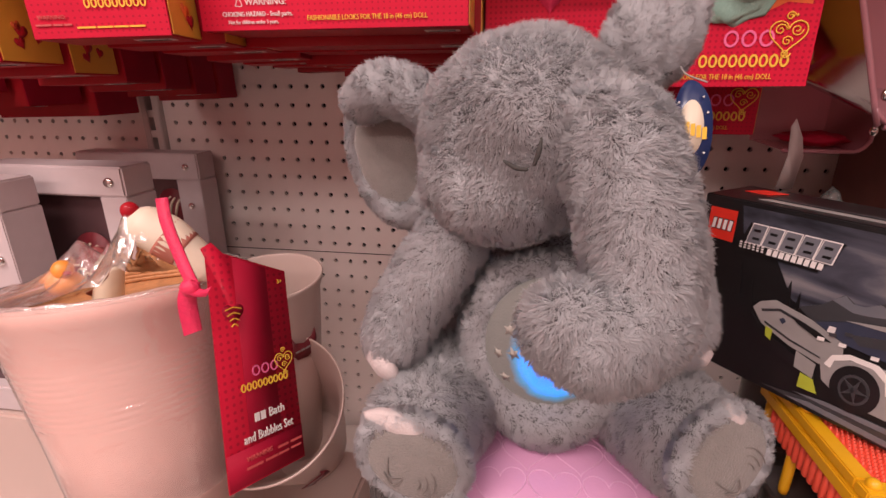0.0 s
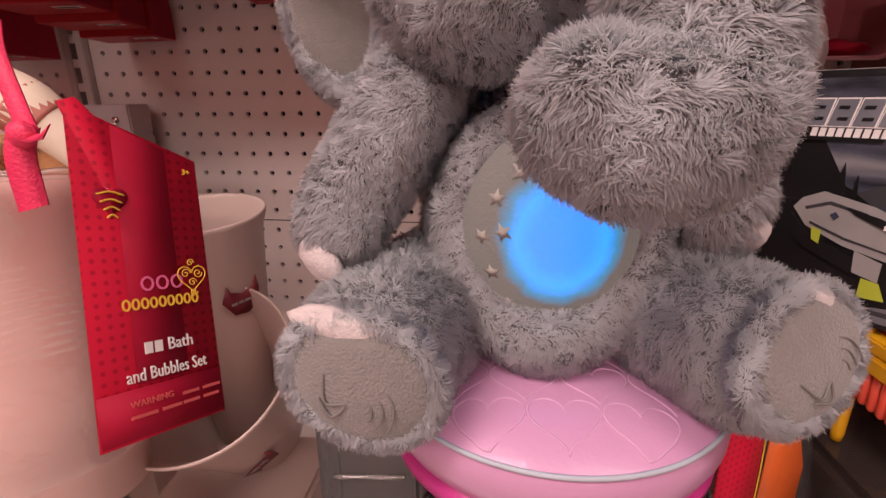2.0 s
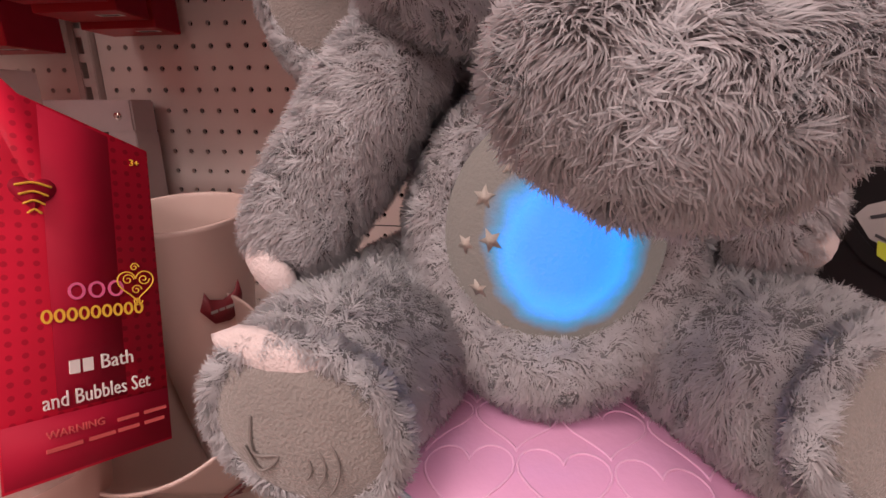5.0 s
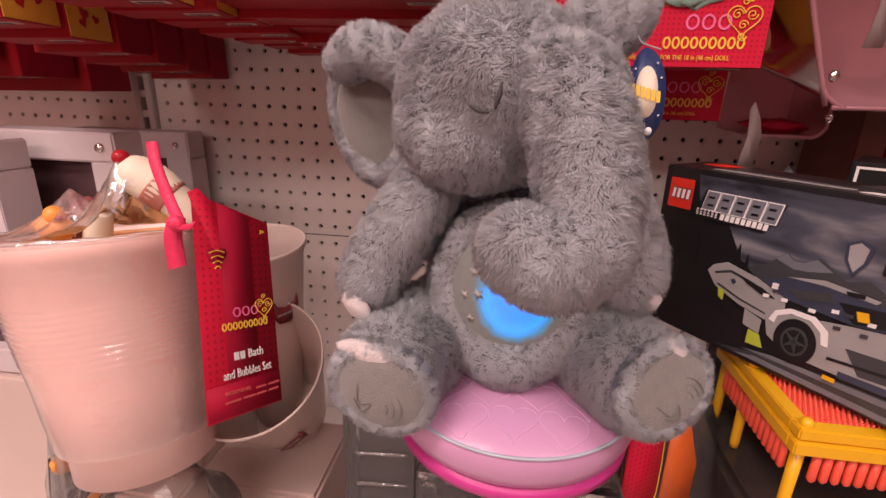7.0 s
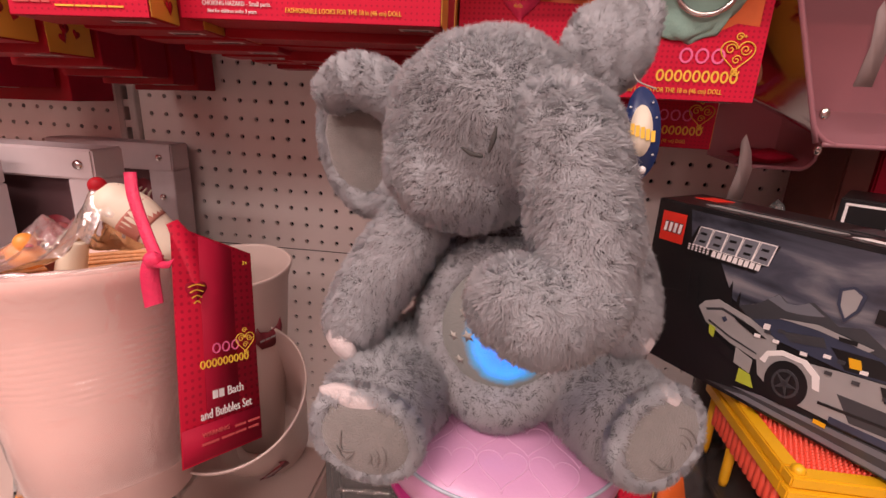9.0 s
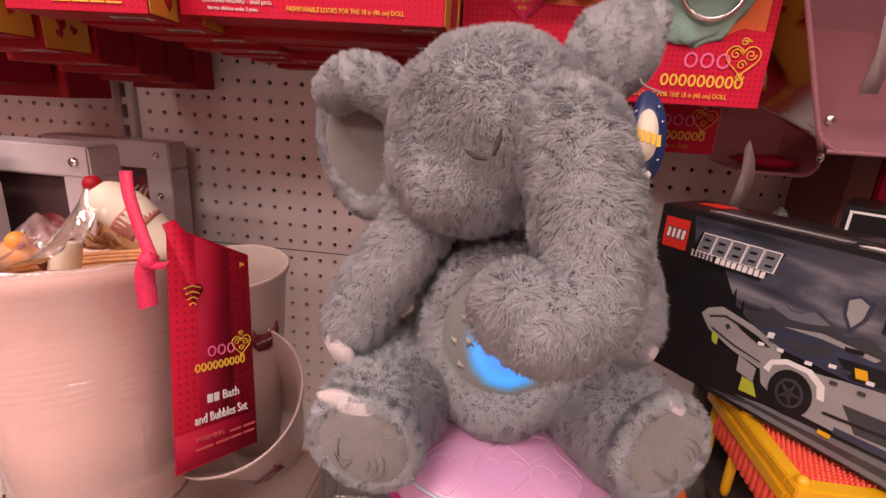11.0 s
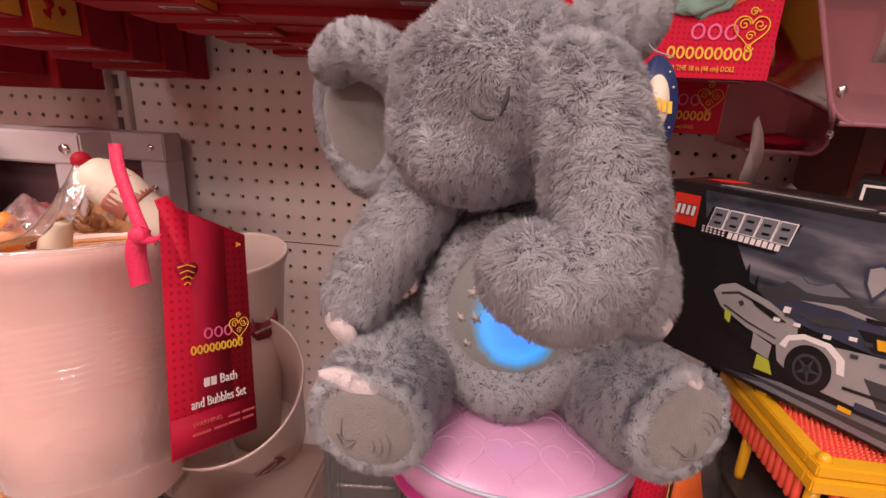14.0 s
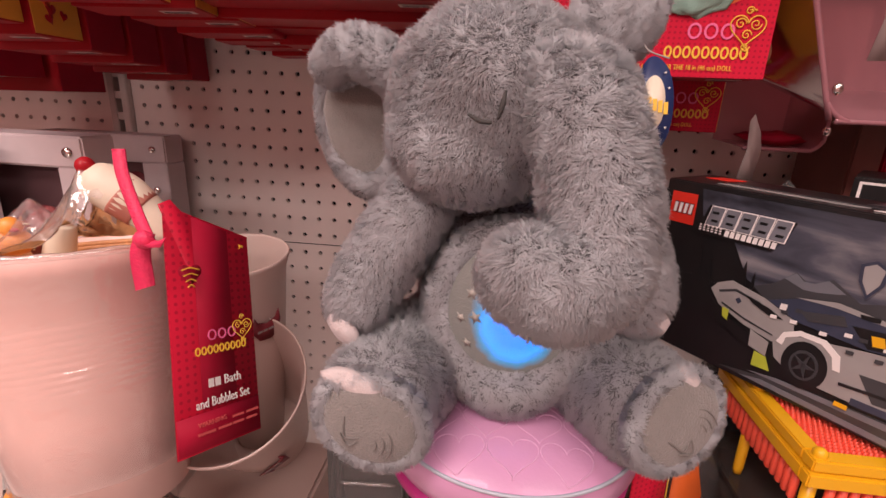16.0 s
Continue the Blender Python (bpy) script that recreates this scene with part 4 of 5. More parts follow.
part("ribbon", ribbon(rib, 0.0062), RIBBON, tag, "pink grosgrain ribbon")
part("ribbon", ribbon([(-0.1883, 0.3929, 1.5923), (-0.1915, 0.3918, 1.5816), (-0.1915, 0.3918, 1.5624)], 0.0095, 0.2), RIBBON, tag)
part("ribbon", ribbon([(-0.1883, 0.3918, 1.5902), (-0.1808, 0.3886, 1.5891), (-0.1733, 0.3865, 1.5913)], 0.006, 1.0), RIBBON, tag)
part("ribbon_knot", ball((-0.1878, 0.3913, 1.5902), (0.0055, 0.004, 0.005), (0, 20, 0), 16, 0.2), RIBBON, tag)


# ---- framed boxes ----
def shadow_frame(name, label, x0, x1, y, z0, z1, rim, depth):
    ob = thing(name, label, "picture frame", group="white framed boxes")
    part("frame_rail", B((x0, y, z1 - rim), (x1, y + depth, z1), 0.002), FRAME_WHITE, ob, smooth=False)
    part("frame_rail", B((x0, y, z0), (x1, y + depth, z0 + rim), 0.002), FRAME_WHITE, ob, smooth=False)
    part("frame_stile", B((x0, y + 0.0005, z0 + rim), (x0 + rim, y + depth, z1 - rim), 0.001), FRAME_WHITE, ob, smooth=False)
    part("frame_stile", B((x1 - rim, y + 0.0005, z0 + rim), (x1, y + depth, z1 - rim), 0.001), FRAME_WHITE, ob, smooth=False)
    part("pane", B((x0 + rim, y + 0.014, z0 + rim), (x1 - rim, y + 0.017, z1 - rim)), FRAME_DARK, ob, "dark glossy pane", smooth=False)
    for cx, cz in ((x1 - rim / 2, z1 - rim / 2), (x1 - rim / 2, z1 - rim / 2 - 0.06), (x0 + rim / 2, z1 - rim / 2)):
        part("screw", lathe([(0.0002, -0.003), (0.004, -0.003), (0.0055, 0.0), (0.0055, 0.002)], 20), CHROME, ob, "round clear fixing disc", m=pose(cx, y - 0.0005, cz, -90))
    return ob


shadow_frame("display_box", "white framed display box with a dark pane", -0.580, -0.404, 0.595, 1.390, 1.618, 0.031, 0.042)
shadow_frame("display_box", "white framed display box against the pegboard", -0.700, -0.492, 0.833, 1.330, 1.598, 0.040, 0.042)
shadow_frame("display_box", "white framed display box standing at an angle by the bucket", -0.700, -0.484, 0.535, 1.360, 1.612, 0.030, 0.042)
MAROON = material("maroon_ink", (0.20, 0.02, 0.03), 0.5, vary=0.3, scale=80)
for x, y, z in ((-0.470, 0.6075, 1.515), (-0.555, 0.8455, 1.512)):
    deco = thing("basket_print", "maroon and cream printed basket behind a dark pane", "picture")
    part("basket_shape", plate([(0.026 * math.cos(2 * math.pi * i / 28), 0.030 * math.sin(2 * math.pi * i / 28)) for i in range(28)], 0.0006), MAROON, deco, m=pose(x, y, z, 0, 15, 0))
    for k in range(3):
        part("scallop", tube([(-0.012 + 0.009 * k, -0.0006, -0.016, 0.0016), (-0.013 + 0.010 * k, -0.0006, 0.004, 0.0022), (-0.006 + 0.008 * k, -0.0006, 0.015, 0.0016)], 10, 6, 2), CREAM, deco, m=pose(x, y, z, 0, 15, 0))
for x0, x1, y0, z in ((-0.705, -0.480, 0.53, 1.358), (-0.585, -0.398, 0.59, 1.388), (-0.70, -0.47, 0.82, 1.328)):
    st = thing("white_carton", "plain pale carton under a display frame", "carton", group="pale cartons")
    part("carton_body", B((x0, y0, 1.1005), (x1, y0 + 0.055, z), 0.003), TUB_WHITE, st, smooth=False)


# ---- hanging boxes of doll clothes ----
def heart_field(ob, m, w, h, n, seed):
    rr = random.Random(seed)
    for i in range(n):
        s = rr.uniform(0.008, 0.013)
        x, z = rr.uniform(s * 0.6, w - s * 0.6), rr.uniform(s * 0.6, h - s * 0.6)
        part("heart_print", plate(heart(s, 20), 0.0003), RED_PLAIN if i % 3 else ORANGE_CARD, ob, m=m @ pose(x, -0.0004, z, 0, rr.uniform(-25, 25), 0))


def sticker(ob, m, w=0.026, h=0.011):
    part("price_sticker", plate([(0, 0), (w, 0), (w, h), (0, h)], 0.0003), STICKER, ob, "white barcode sticker", m=m)
    bm = bmesh.new()
    x = w * 0.12
    rr = random.Random(3)
    while x < w * 0.86:
        b = rr.uniform(0.0003, 0.0011)
        box(bm, (x, -0.0004, h * 0.3), (x + b, -0.0001, h * 0.85))
        x += b + rr.uniform(0.0004, 0.0011)
    part("barcode", bm, BARCODE, ob, m=m, smooth=False)


def clothes_box(label, m, w, h, d, front=True, hearts=True, side=GOLD):
    """A hanging card box: red face, gold sides with hearts, a barcode sticker on its base."""
    ob = thing("doll_clothes_box", label, "box", group="hanging doll clothes boxes")
    ob.matrix_basis = m
    part("box_body", B((0, 0.0006, 0), (w, d, h), 0.0006), RED_PLAIN, ob, smooth=False)
    part("box_side", B((w + 0.0001, 0.0012, 0.0012), (w + 0.0007, d - 0.001, h - 0.001)), side, ob, "gold card side with red hearts" if side is GOLD else "", smooth=False)
    if front:
        part("box_face", B((0.0004, -0.0006, 0.0004), (w - 0.0004, 0.0, h - 0.0004)), RED, ob, smooth=False)
    if hearts:
        heart_field(ob, face_at((w + 0.0008, 0, 0), (0, 1, 0), (0, 0, 1)), d, min(h, 0.11), 10, int(w * 1e4))
    sticker(ob, face_at((w - 0.034, d * 0.30 + 0.012, -0.0005), (1, 0, 0), (0, -1, 0)))
    return ob


Zb = 1.733
left = pose(-0.338, 0.478, Zb - 0.010, 0, -2, 12)
b1 = clothes_box("red doll clothes box with gold heart-print side on a hook", left, 0.090, 0.25, 0.046)
brand_shapes(b1, pose(0.038, -0.0008, 0.021), 0.031)
lettering("ONE IS A CLASSIC", 0.0036, YELLOW_INK, b1, pose(0.040, -0.0008, 0.043))
lettering("WARNING:", 0.0036, PALE_RED_INK, b1, pose(0.006, -0.0008, 0.012))
bars([0.010, 0.006, 0.005], 0.0012, 0.001, PALE_RED_INK, b1, pose(0.004, -0.0008, 0.008))
bars([0.012, 0.010, 0.009, 0.010], 0.0011, 0.001, YELLOW_INK, b1, pose(0.030, -0.0008, 0.006))
for k in range(1, 7):
    clothes_box("red doll clothes box with gold heart-print side behind others", pose(-0.338 - 0.001 * k + 0.008 * k, 0.478 + 0.051 * k, Zb - 0.010 - 0.0022 * k + 0.001 * (k % 3), 0, -2, 12 - k), 0.090, 0.25, 0.046, False, k < 3, GOLD if k < 3 else RED_DARK)
for k in range(6):
    clothes_box("red card box of doll clothes hanging further along the shelf", pose(-0.460 - 0.01 * k, 0.470 + 0.066 * k, Zb - 0.026 - 0.0065 * k, 0, -2, 10), 0.085, 0.25, 0.060, k == 0, k < 2, GOLD if k < 2 else RED_DARK)

# Nearest row shows; the outer ones are unseen, added to shade the pegboard.
for k in range(3):
    for j in range(4):
        clothes_box("red doll clothes box hanging at the shelf's far end", pose(-0.72 - 0.16 * k, 0.47 + 0.095 * j, Zb - 0.032 - 0.016 * j, 0, -1, 6), 0.14, 0.25, 0.085, False, False, RED_DARK)

mid = pose(-0.252, 0.534, Zb - 0.001, 0, -0.3, 2)
b2 = clothes_box("wide red doll clothes box with warning print on a hook", mid, 0.198, 0.25, 0.052, True, False)
lettering("WARNING:", 0.0062, WHITE_INK, b2, pose(0.036, -0.0008, 0.0170))
lettering("CHOKING HAZARD - Small parts.", 0.0046, WHITE_INK, b2, pose(0.018, -0.0008, 0.0095), squeeze=0.8)
lettering("Not for children under 3 years.", 0.0038, WHITE_INK, b2, pose(0.022, -0.0008, 0.0045), squeeze=0.8)
part("warning_triangle", tube([(0.0285, -0.0008, 0.0165, 0.0003), (0.0335, -0.0008, 0.0165, 0.0003), (0.031, -0.0008, 0.0215, 0.0003), (0.0285, -0.0008, 0.0165, 0.0003)], 18, 5, 0), WHITE_INK, b2)
lettering("FASHIONABLE LOOKS FOR THE 18 in (46 cm) DOLL", 0.0048, YELLOW_INK, b2, pose(0.082, -0.0008, 0.0060), squeeze=0.80)
for k in range(1, 7):
    clothes_box("wide red card box of doll clothes hanging behind others", pose(-0.250 + 0.002 * k, 0.534 + 0.053 * k, Zb + 0.001 - 0.0050 * k - (0.004 if k % 2 else 0), 0, -0.3, 2), 0.198, 0.25, 0.048, False, False)

right = pose(-0.048, 0.618, 1.692, 0, -0.2, -2)
b3 = clothes_box("red box with clear window showing a mint doll outfit", right, 0.250, 0.28, 0.06, False, True)
part("box_face", plate([(0, 0), (0.250, 0), (0.250, 0.27), (0.243, 0.27), (0.243, 0.058), (0.226, 0.060), (0.205, 0.050), (0.160, 0.046), (0.120, 0.064), (0.10, 0.072), (0.012, 0.076), (0.012, 0.27), (0, 0.27)], 0.0007), RED, b3, smooth=False, m=Matrix.Translation((0, -0.0007, 0)))
part("window_back", B((0.012, -0.0002, 0.040), (0.243, 0.0003, 0.27)), ORANGE_CARD, b3, "orange card behind the window", smooth=False)
part("doll_dress", ball((0.185, -0.002, 0.12), (0.050, 0.010, 0.075), (0, 0, 0), 28, 0.15, 2.0), MINT, b3, "mint cloth dress")
part("hoop", tube([(0.195 + 0.024 * math.cos(2 * math.pi * i / 16), -0.012, 0.088 + 0.024 * math.sin(2 * math.pi * i / 16), 0.0022) for i in range(17)], 48, 10, 0), CHROME, b3, "clear round hoop")
for cx in (0.072, 0.100):
    part("doll_shoe", ball((cx, -0.006, 0.092), (0.014, 0.008, 0.016), (0, 0, 0), 24, 0.08), BLACK, b3, "black doll shoe")
    part("shoe_lace", tube([(cx - 0.004, -0.015, 0.090, 0.0011), (cx + 0.003, -0.0155, 0.096, 0.0011), (cx + 0.005, -0.015, 0.086, 0.0011), (cx - 0.001, -0.0155, 0.084, 0.0011)], 14, 6, 2), WHITE_INK, b3)
part("window_film", B((0.012, -0.019, 0.079), (0.243, -0.0185, 0.27)), CLEAR, b3, smooth=False)
part("heart_label", plate(heart(0.034), 0.0008), RIBBON, b3, "pink heart label", m=pose(0.052, -0.002, 0.074))
lettering("Fits most", 0.0045, YELLOW_INK, b3, pose(0.041, -0.0022, 0.079), squeeze=0.9)
lettering("18in/46cm", 0.0045, YELLOW_INK, b3, pose(0.040, -0.0022, 0.0735), squeeze=0.9)
lettering("dolls", 0.0045, YELLOW_INK, b3, pose(0.046, -0.0022, 0.068), squeeze=0.9)
brand_shapes(b3, pose(0.170, -0.0009, 0.019), 0.050)
lettering("FASHIONABLE LOOKS FOR THE 18 in (46 cm) DOLL", 0.0056, YELLOW_INK, b3, pose(0.125, -0.0009, 0.0055), squeeze=0.78)
lettering("3+", 0.005, YELLOW_INK, b3, pose(0.230, -0.0009, 0.049))
b4 = clothes_box("red card box of doll clothes hanging lower behind another", pose(-0.004, 0.742, 1.644, 0, 0, -1), 0.231, 0.24, 0.06, True, False)
brand_shapes(b4, pose(0.155, -0.0009, 0.019), 0.050)
lettering("FASHIONABLE LOOKS FOR THE 18 in (46 cm) DOLL", 0.0056, YELLOW_INK, b4, pose(0.105, -0.0009, 0.0055), squeeze=0.78)
for k in range(2):
    clothes_box("red card box of doll clothes hanging behind others", pose(-0.030, 0.685 + 0.09 * k, 1.700 + 0.03 * k, 0, 0, -1), 0.245, 0.25, 0.048, False, False)
# Added out of view, this deep to keep ceiling light off the pegboard.
solid("shelf_upper_shade", B((-1.3, 0.40, 2.02), (1.3, 0.88, 2.045), 0.003), SHELF, "unseen upper shelf added to shade the pegboard", "shelf", "structure", smooth=False)
for x in (-0.30, -0.155, 0.09, 0.12):
    hk = thing("display_hook", "long metal display hook carrying hanging boxes", "hook", group="display hooks")
    part("rod", tube([(x, 0.891, 1.955, 0.003), (x, 0.70, 1.957, 0.003), (x, 0.50, 1.962, 0.003)], 10, 10, 3), CHROME, hk)

# ---- pink carriers ----
def carrier(label, m, w, h, r, d, lean=0.0, inset=(0.004, 0.004)):
    """An open shell of clear pink plastic with a rolled rim and round corners."""
    ob = thing("doll_carrier", label, "doll carrier", group="pink doll carriers")
    ob.matrix_basis = m
    line = [(0, h), (0, r)] + [(r - r * math.cos(a), r - r * math.sin(a)) for a in [math.pi / 2 * i / 8 for i in range(1, 9)]] + [(w, 0.0)]
    line = [(x - lean * z, z) for x, z in line]
    bm = bmesh.new()
    f = [bm.verts.new((x, 0, z)) for x, z in line]
    b = [bm.verts.new((x + inset[0], d, z + inset[1])) for x, z in line]
    for i in range(len(line) - 1):
        bm.faces.new((f[i], f[i + 1], b[i + 1], b[i]))
    part("shell", bm, PINK_CLEAR, ob)
    bm = bmesh.new()
    bm.faces.new([bm.verts.new((x + inset[0], d, z + inset[1])) for x, z in line] + [bm.verts.new((w, d, h))])
    part("back", bm, PINK_CLEAR, ob)
    part("rim", tube([(x, 0, z, 0.0022) for x, z in line], 40, 8, 2), PINK_CLEAR, ob, "rolled pink rim")
    part("rivet", ball((0.0, -0.001, r + 0.006), (0.004, 0.003, 0.005)), CHROME, ob, "small metal rivet")
    return ob


carrier("clear pink plastic doll carrier hanging by a strap", pose(0.254, 0.600, 1.663), 0.20, 0.25, 0.018, 0.085, 0.36, (-0.020, 0.028))
lo = carrier("clear pink plastic doll carrier hung behind, holding a red cloth", pose(0.318, 0.705, 1.632) @ Matrix.Scale(-1, 4, (1, 0, 0)), 0.074, 0.085, 0.014, 0.07)
part("red_cloth", ball((0.036, 0.03, 0.010), (0.030, 0.025, 0.007), (0, 0, 0), 24, 0.3), RED_DARK, lo, "crumpled red cloth")
cup = thing("pink_cup", "peach round plastic pot inside a pink carrier", "pot", (0.236, 0.668, 1.742))
part("pot_body", ball((0, 0, 0), (0.017, 0.020, 0.034)), SKIN, cup)
strap = thing("plastic_strap", "translucent pale strap hanging from a carrier", "strap")
part("band", plate([(-0.004, 0.0), (0.010, 0.0), (0.013, 0.030), (0.009, 0.046), (0.001, 0.062), (-0.002, 0.055), (0.0005, 0.030)], 0.0008), material("pale_strap", (0.30, 0.23, 0.22), 0.5), strap, m=pose(0.222, 0.652, 1.604))
strap2 = copy_thing(strap, pose(0.053, -0.05, 0.105, 0, 0, 0))

# ---- brick car set ----
CLOUD = material("cloud_print", (0.17, 0.175, 0.20), 0.4, vary=0.35, scale=25, coat=0.3)
car = thing("toy_car_box", "black brick race car box with grey car printed on it", "toy box")
u = Vector((0.60, -0.80, 0.02)).normalized()
m = face_at((0.1310, 0.573, 1.4785), u, (0, 0, 1)) @ pose(0, 0, 0, 0, 1.2, 0)
W, H, D = 0.215, 0.136, 0.058
part("box_body", B((0, 0.0006, 0), (W, D, H), 0.0008), BLACK, car, smooth=False, m=m)


def art(name, pts, mat, lift, label=""):
    return part(name, plate(pts, 0.0003), mat, car, label, m=m @ Matrix.Translation((0, -lift, 0)), smooth=False)


art("sky_print", [(0.030, H - 0.004), (W, H - 0.004), (W, 0.055), (0.11, 0.060), (0.075, 0.075), (0.060, 0.100), (0.034, 0.112)], SKY_PRINT, 0.0001, "printed grey sky")
art("ridge_print", [(0.080, 0.072), (0.092, 0.078), (0.104, 0.090), (0.112, 0.084), (0.124, 0.092), (0.140, 0.082), (0.152, 0.086), (0.165, 0.078), (W, 0.070), (W, 0.055), (0.10, 0.058)], GREY_ART, 0.0004)
art("snow_print", [(0.098, 0.084), (0.104, 0.0895), (0.109, 0.0855), (0.115, 0.086), (0.122, 0.0905), (0.132, 0.085), (0.126, 0.083), (0.118, 0.081), (0.110, 0.080)], CLOUD, 0.0006)
art("valley_print", [(0.002, 0.060), (0.034, 0.066), (0.060, 0.064), (0.080, 0.070), (0.078, 0.046), (0.040, 0.030), (0.002, 0.020)], BLACK, 0.0004)
art("road_print", [(0.070, 0.004), (W, 0.001), (W, 0.020), (0.12, 0.014)], GREY_ART, 0.0001)
art("road_stripe", [(0.090, 0.010), (W, 0.013), (W, 0.018), (0.11, 0.0135)], CLOUD, 0.0004)
art("road_stripe", [(0.085, 0.004), (W, 0.002), (W, 0.006), (0.10, 0.0075)], CLOUD, 0.0004)
# the printed car, plain shapes layered as on the card
art("car_hood", [(0.052, 0.060), (0.056, 0.066), (0.066, 0.071), (0.090, 0.066), (0.110, 0.058), (0.112, 0.046), (0.100, 0.038), (0.080, 0.042), (0.060, 0.050)], PALE_ART, 0.0007, "printed pale grey car bonnet")
art("car_flank", [(0.100, 0.042), (0.112, 0.048), (0.150, 0.055), (0.185, 0.060), (W, 0.060), (W, 0.025), (0.160, 0.020), (0.118, 0.020), (0.104, 0.028)], PALE_ART, 0.0010)
art("car_glass", [(0.092, 0.066), (0.110, 0.074), (0.135, 0.078), (0.165, 0.072), (0.185, 0.061), (0.150, 0.056), (0.112, 0.058)], BLUE_ART, 0.0013, "printed dark windscreen")
art("car_roof", [(0.108, 0.074), (0.130, 0.079), (0.160, 0.076), (0.158, 0.0735), (0.130, 0.0755)], PALE_ART, 0.0016)
art("car_side_glass", [(0.140, 0.068), (0.165, 0.071), (0.178, 0.062), (0.150, 0.057)], BLACK, 0.0016)
art("car_grille", [(0.052, 0.056), (0.062, 0.046), (0.082, 0.038), (0.098, 0.034), (0.100, 0.026), (0.085, 0.028), (0.060, 0.038), (0.050, 0.048)], BLACK, 0.0013)
art("bumper_block", [(0.086, 0.041), (0.099, 0.037), (0.099, 0.026), (0.087, 0.029)], PALE_ART, 0.0016)
art("door_shade", [(0.150, 0.040), (0.205, 0.044), (0.208, 0.030), (0.160, 0.025)], GREY_ART, 0.0013)
for cx, cz, r, k in ((0.122, 0.031, 0.0165, BLACK), (0.122, 0.031, 0.0105, GREY_ART), (0.122, 0.031, 0.0085, BLACK)):
    art("wheel_print", [(cx + r * 0.8 * math.cos(2 * math.pi * i / 24), cz + r * math.sin(2 * math.pi * i / 24)) for i in range(24)], k, 0.0016 + 0.01 * (0.0165 - r) * 5)
for p in ([(0.064, 0.050), (0.069, 0.049), (0.069, 0.041), (0.065, 0.043)], [(0.092, 0.027), (0.100, 0.026), (0.104, 0.017), (0.092, 0.016)], [(0.186, 0.022), (0.200, 0.024), (0.202, 0.016), (0.188, 0.015)]):
    art("lime_print", p, LIME, 0.0024, "lime green trim")
art("yellow_print", [(0.143, 0.0145), (0.150, 0.0145), (0.150, 0.0175), (0.143, 0.0175)], YELLOW, 0.0024)
art("driver_print", [(0.150, 0.066), (0.156, 0.067), (0.158, 0.061), (0.152, 0.060)], YELLOW, 0.0022)
for pts, k, lift in (([(0.058, 0.061), (0.070, 0.066), (0.088, 0.062), (0.087, 0.0605), (0.070, 0.0640), (0.059, 0.0595)], GREY_ART, 0.0010),
                    ([(0.062, 0.053), (0.080, 0.047), (0.100, 0.043), (0.100, 0.0420), (0.080, 0.0455), (0.062, 0.0515)], GREY_ART, 0.0010),
                    ([(0.078, 0.064), (0.083, 0.060), (0.096, 0.055), (0.104, 0.056), (0.094, 0.0605)], BLACK, 0.0016),
                    ([(0.103, 0.040), (0.106, 0.048), (0.115, 0.053), (0.130, 0.053), (0.139, 0.046), (0.141, 0.036), (0.137, 0.036), (0.135, 0.044), (0.128, 0.0495), (0.116, 0.0495), (0.108, 0.045), (0.107, 0.039)], WHITE_INK, 0.0014),
                    ([(0.112, 0.066), (0.135, 0.072), (0.138, 0.066), (0.118, 0.061)], GREY_ART, 0.0017),
                    ([(0.142, 0.0765), (0.152, 0.0775), (0.152, 0.0745), (0.143, 0.0740)], BLACK, 0.0019),
                    ([(0.142, 0.0300), (0.185, 0.0345), (0.185, 0.0325), (0.142, 0.0280)], BLACK, 0.0016),
                    ([(0.150, 0.0235), (0.195, 0.0255), (0.195, 0.0205), (0.150, 0.0190)], BLUE_ART, 0.0016),
                    ([(0.168, 0.056), (0.190, 0.0585), (0.196, 0.050), (0.172, 0.047)], BLACK, 0.0016),
                    ([(0.071, 0.0585), (0.0735, 0.0605), (0.0755, 0.0580), (0.0735, 0.0555)], BLUE_ART, 0.0012)):
    art("car_line", pts, k, lift)
for i in range(5):
    a = 2 * math.pi * i / 5
    art("spoke_print", [(0.122 + 0.0015 * math.cos(a + 1.5), 0.031 + 0.002 * math.sin(a + 1.5)), (0.122 + 0.0076 * math.cos(a), 0.031 + 0.0095 * math.sin(a)), (0.122 + 0.0015 * math.cos(a - 1.5), 0.031 + 0.002 * math.sin(a - 1.5))], GREY_ART, 0.0024)
rs = random.Random(12)
for i in range(14):
    x, z = 0.095 + 0.09 * rs.random(), 0.048 + 0.018 * rs.random()
    art("stud_print", [(x, z), (x + 0.004, z + 0.0005), (x + 0.004, z + 0.003), (x, z + 0.0025)], GREY_ART if i % 2 else WHITE_INK, 0.0022)
for x, z, w, h in ((0.036, 0.060, 0.005, 0.030), (0.044, 0.062, 0.006, 0.022), (0.070, 0.070, 0.005, 0.018), (0.078, 0.070, 0.003, 0.012)):
    art("tree_print", [(x, z), (x + w, z), (x + w * 0.7, z + h * 0.7), (x + w * 0.5, z + h), (x + w * 0.25, z + h * 0.7)], BLACK, 0.0007)
art("logo_square", [(0.0065, 0.103), (0.0275, 0.103), (0.0275, 0.127), (0.0065, 0.127)], LOGO_RED, 0.0007, "plain red square logo")
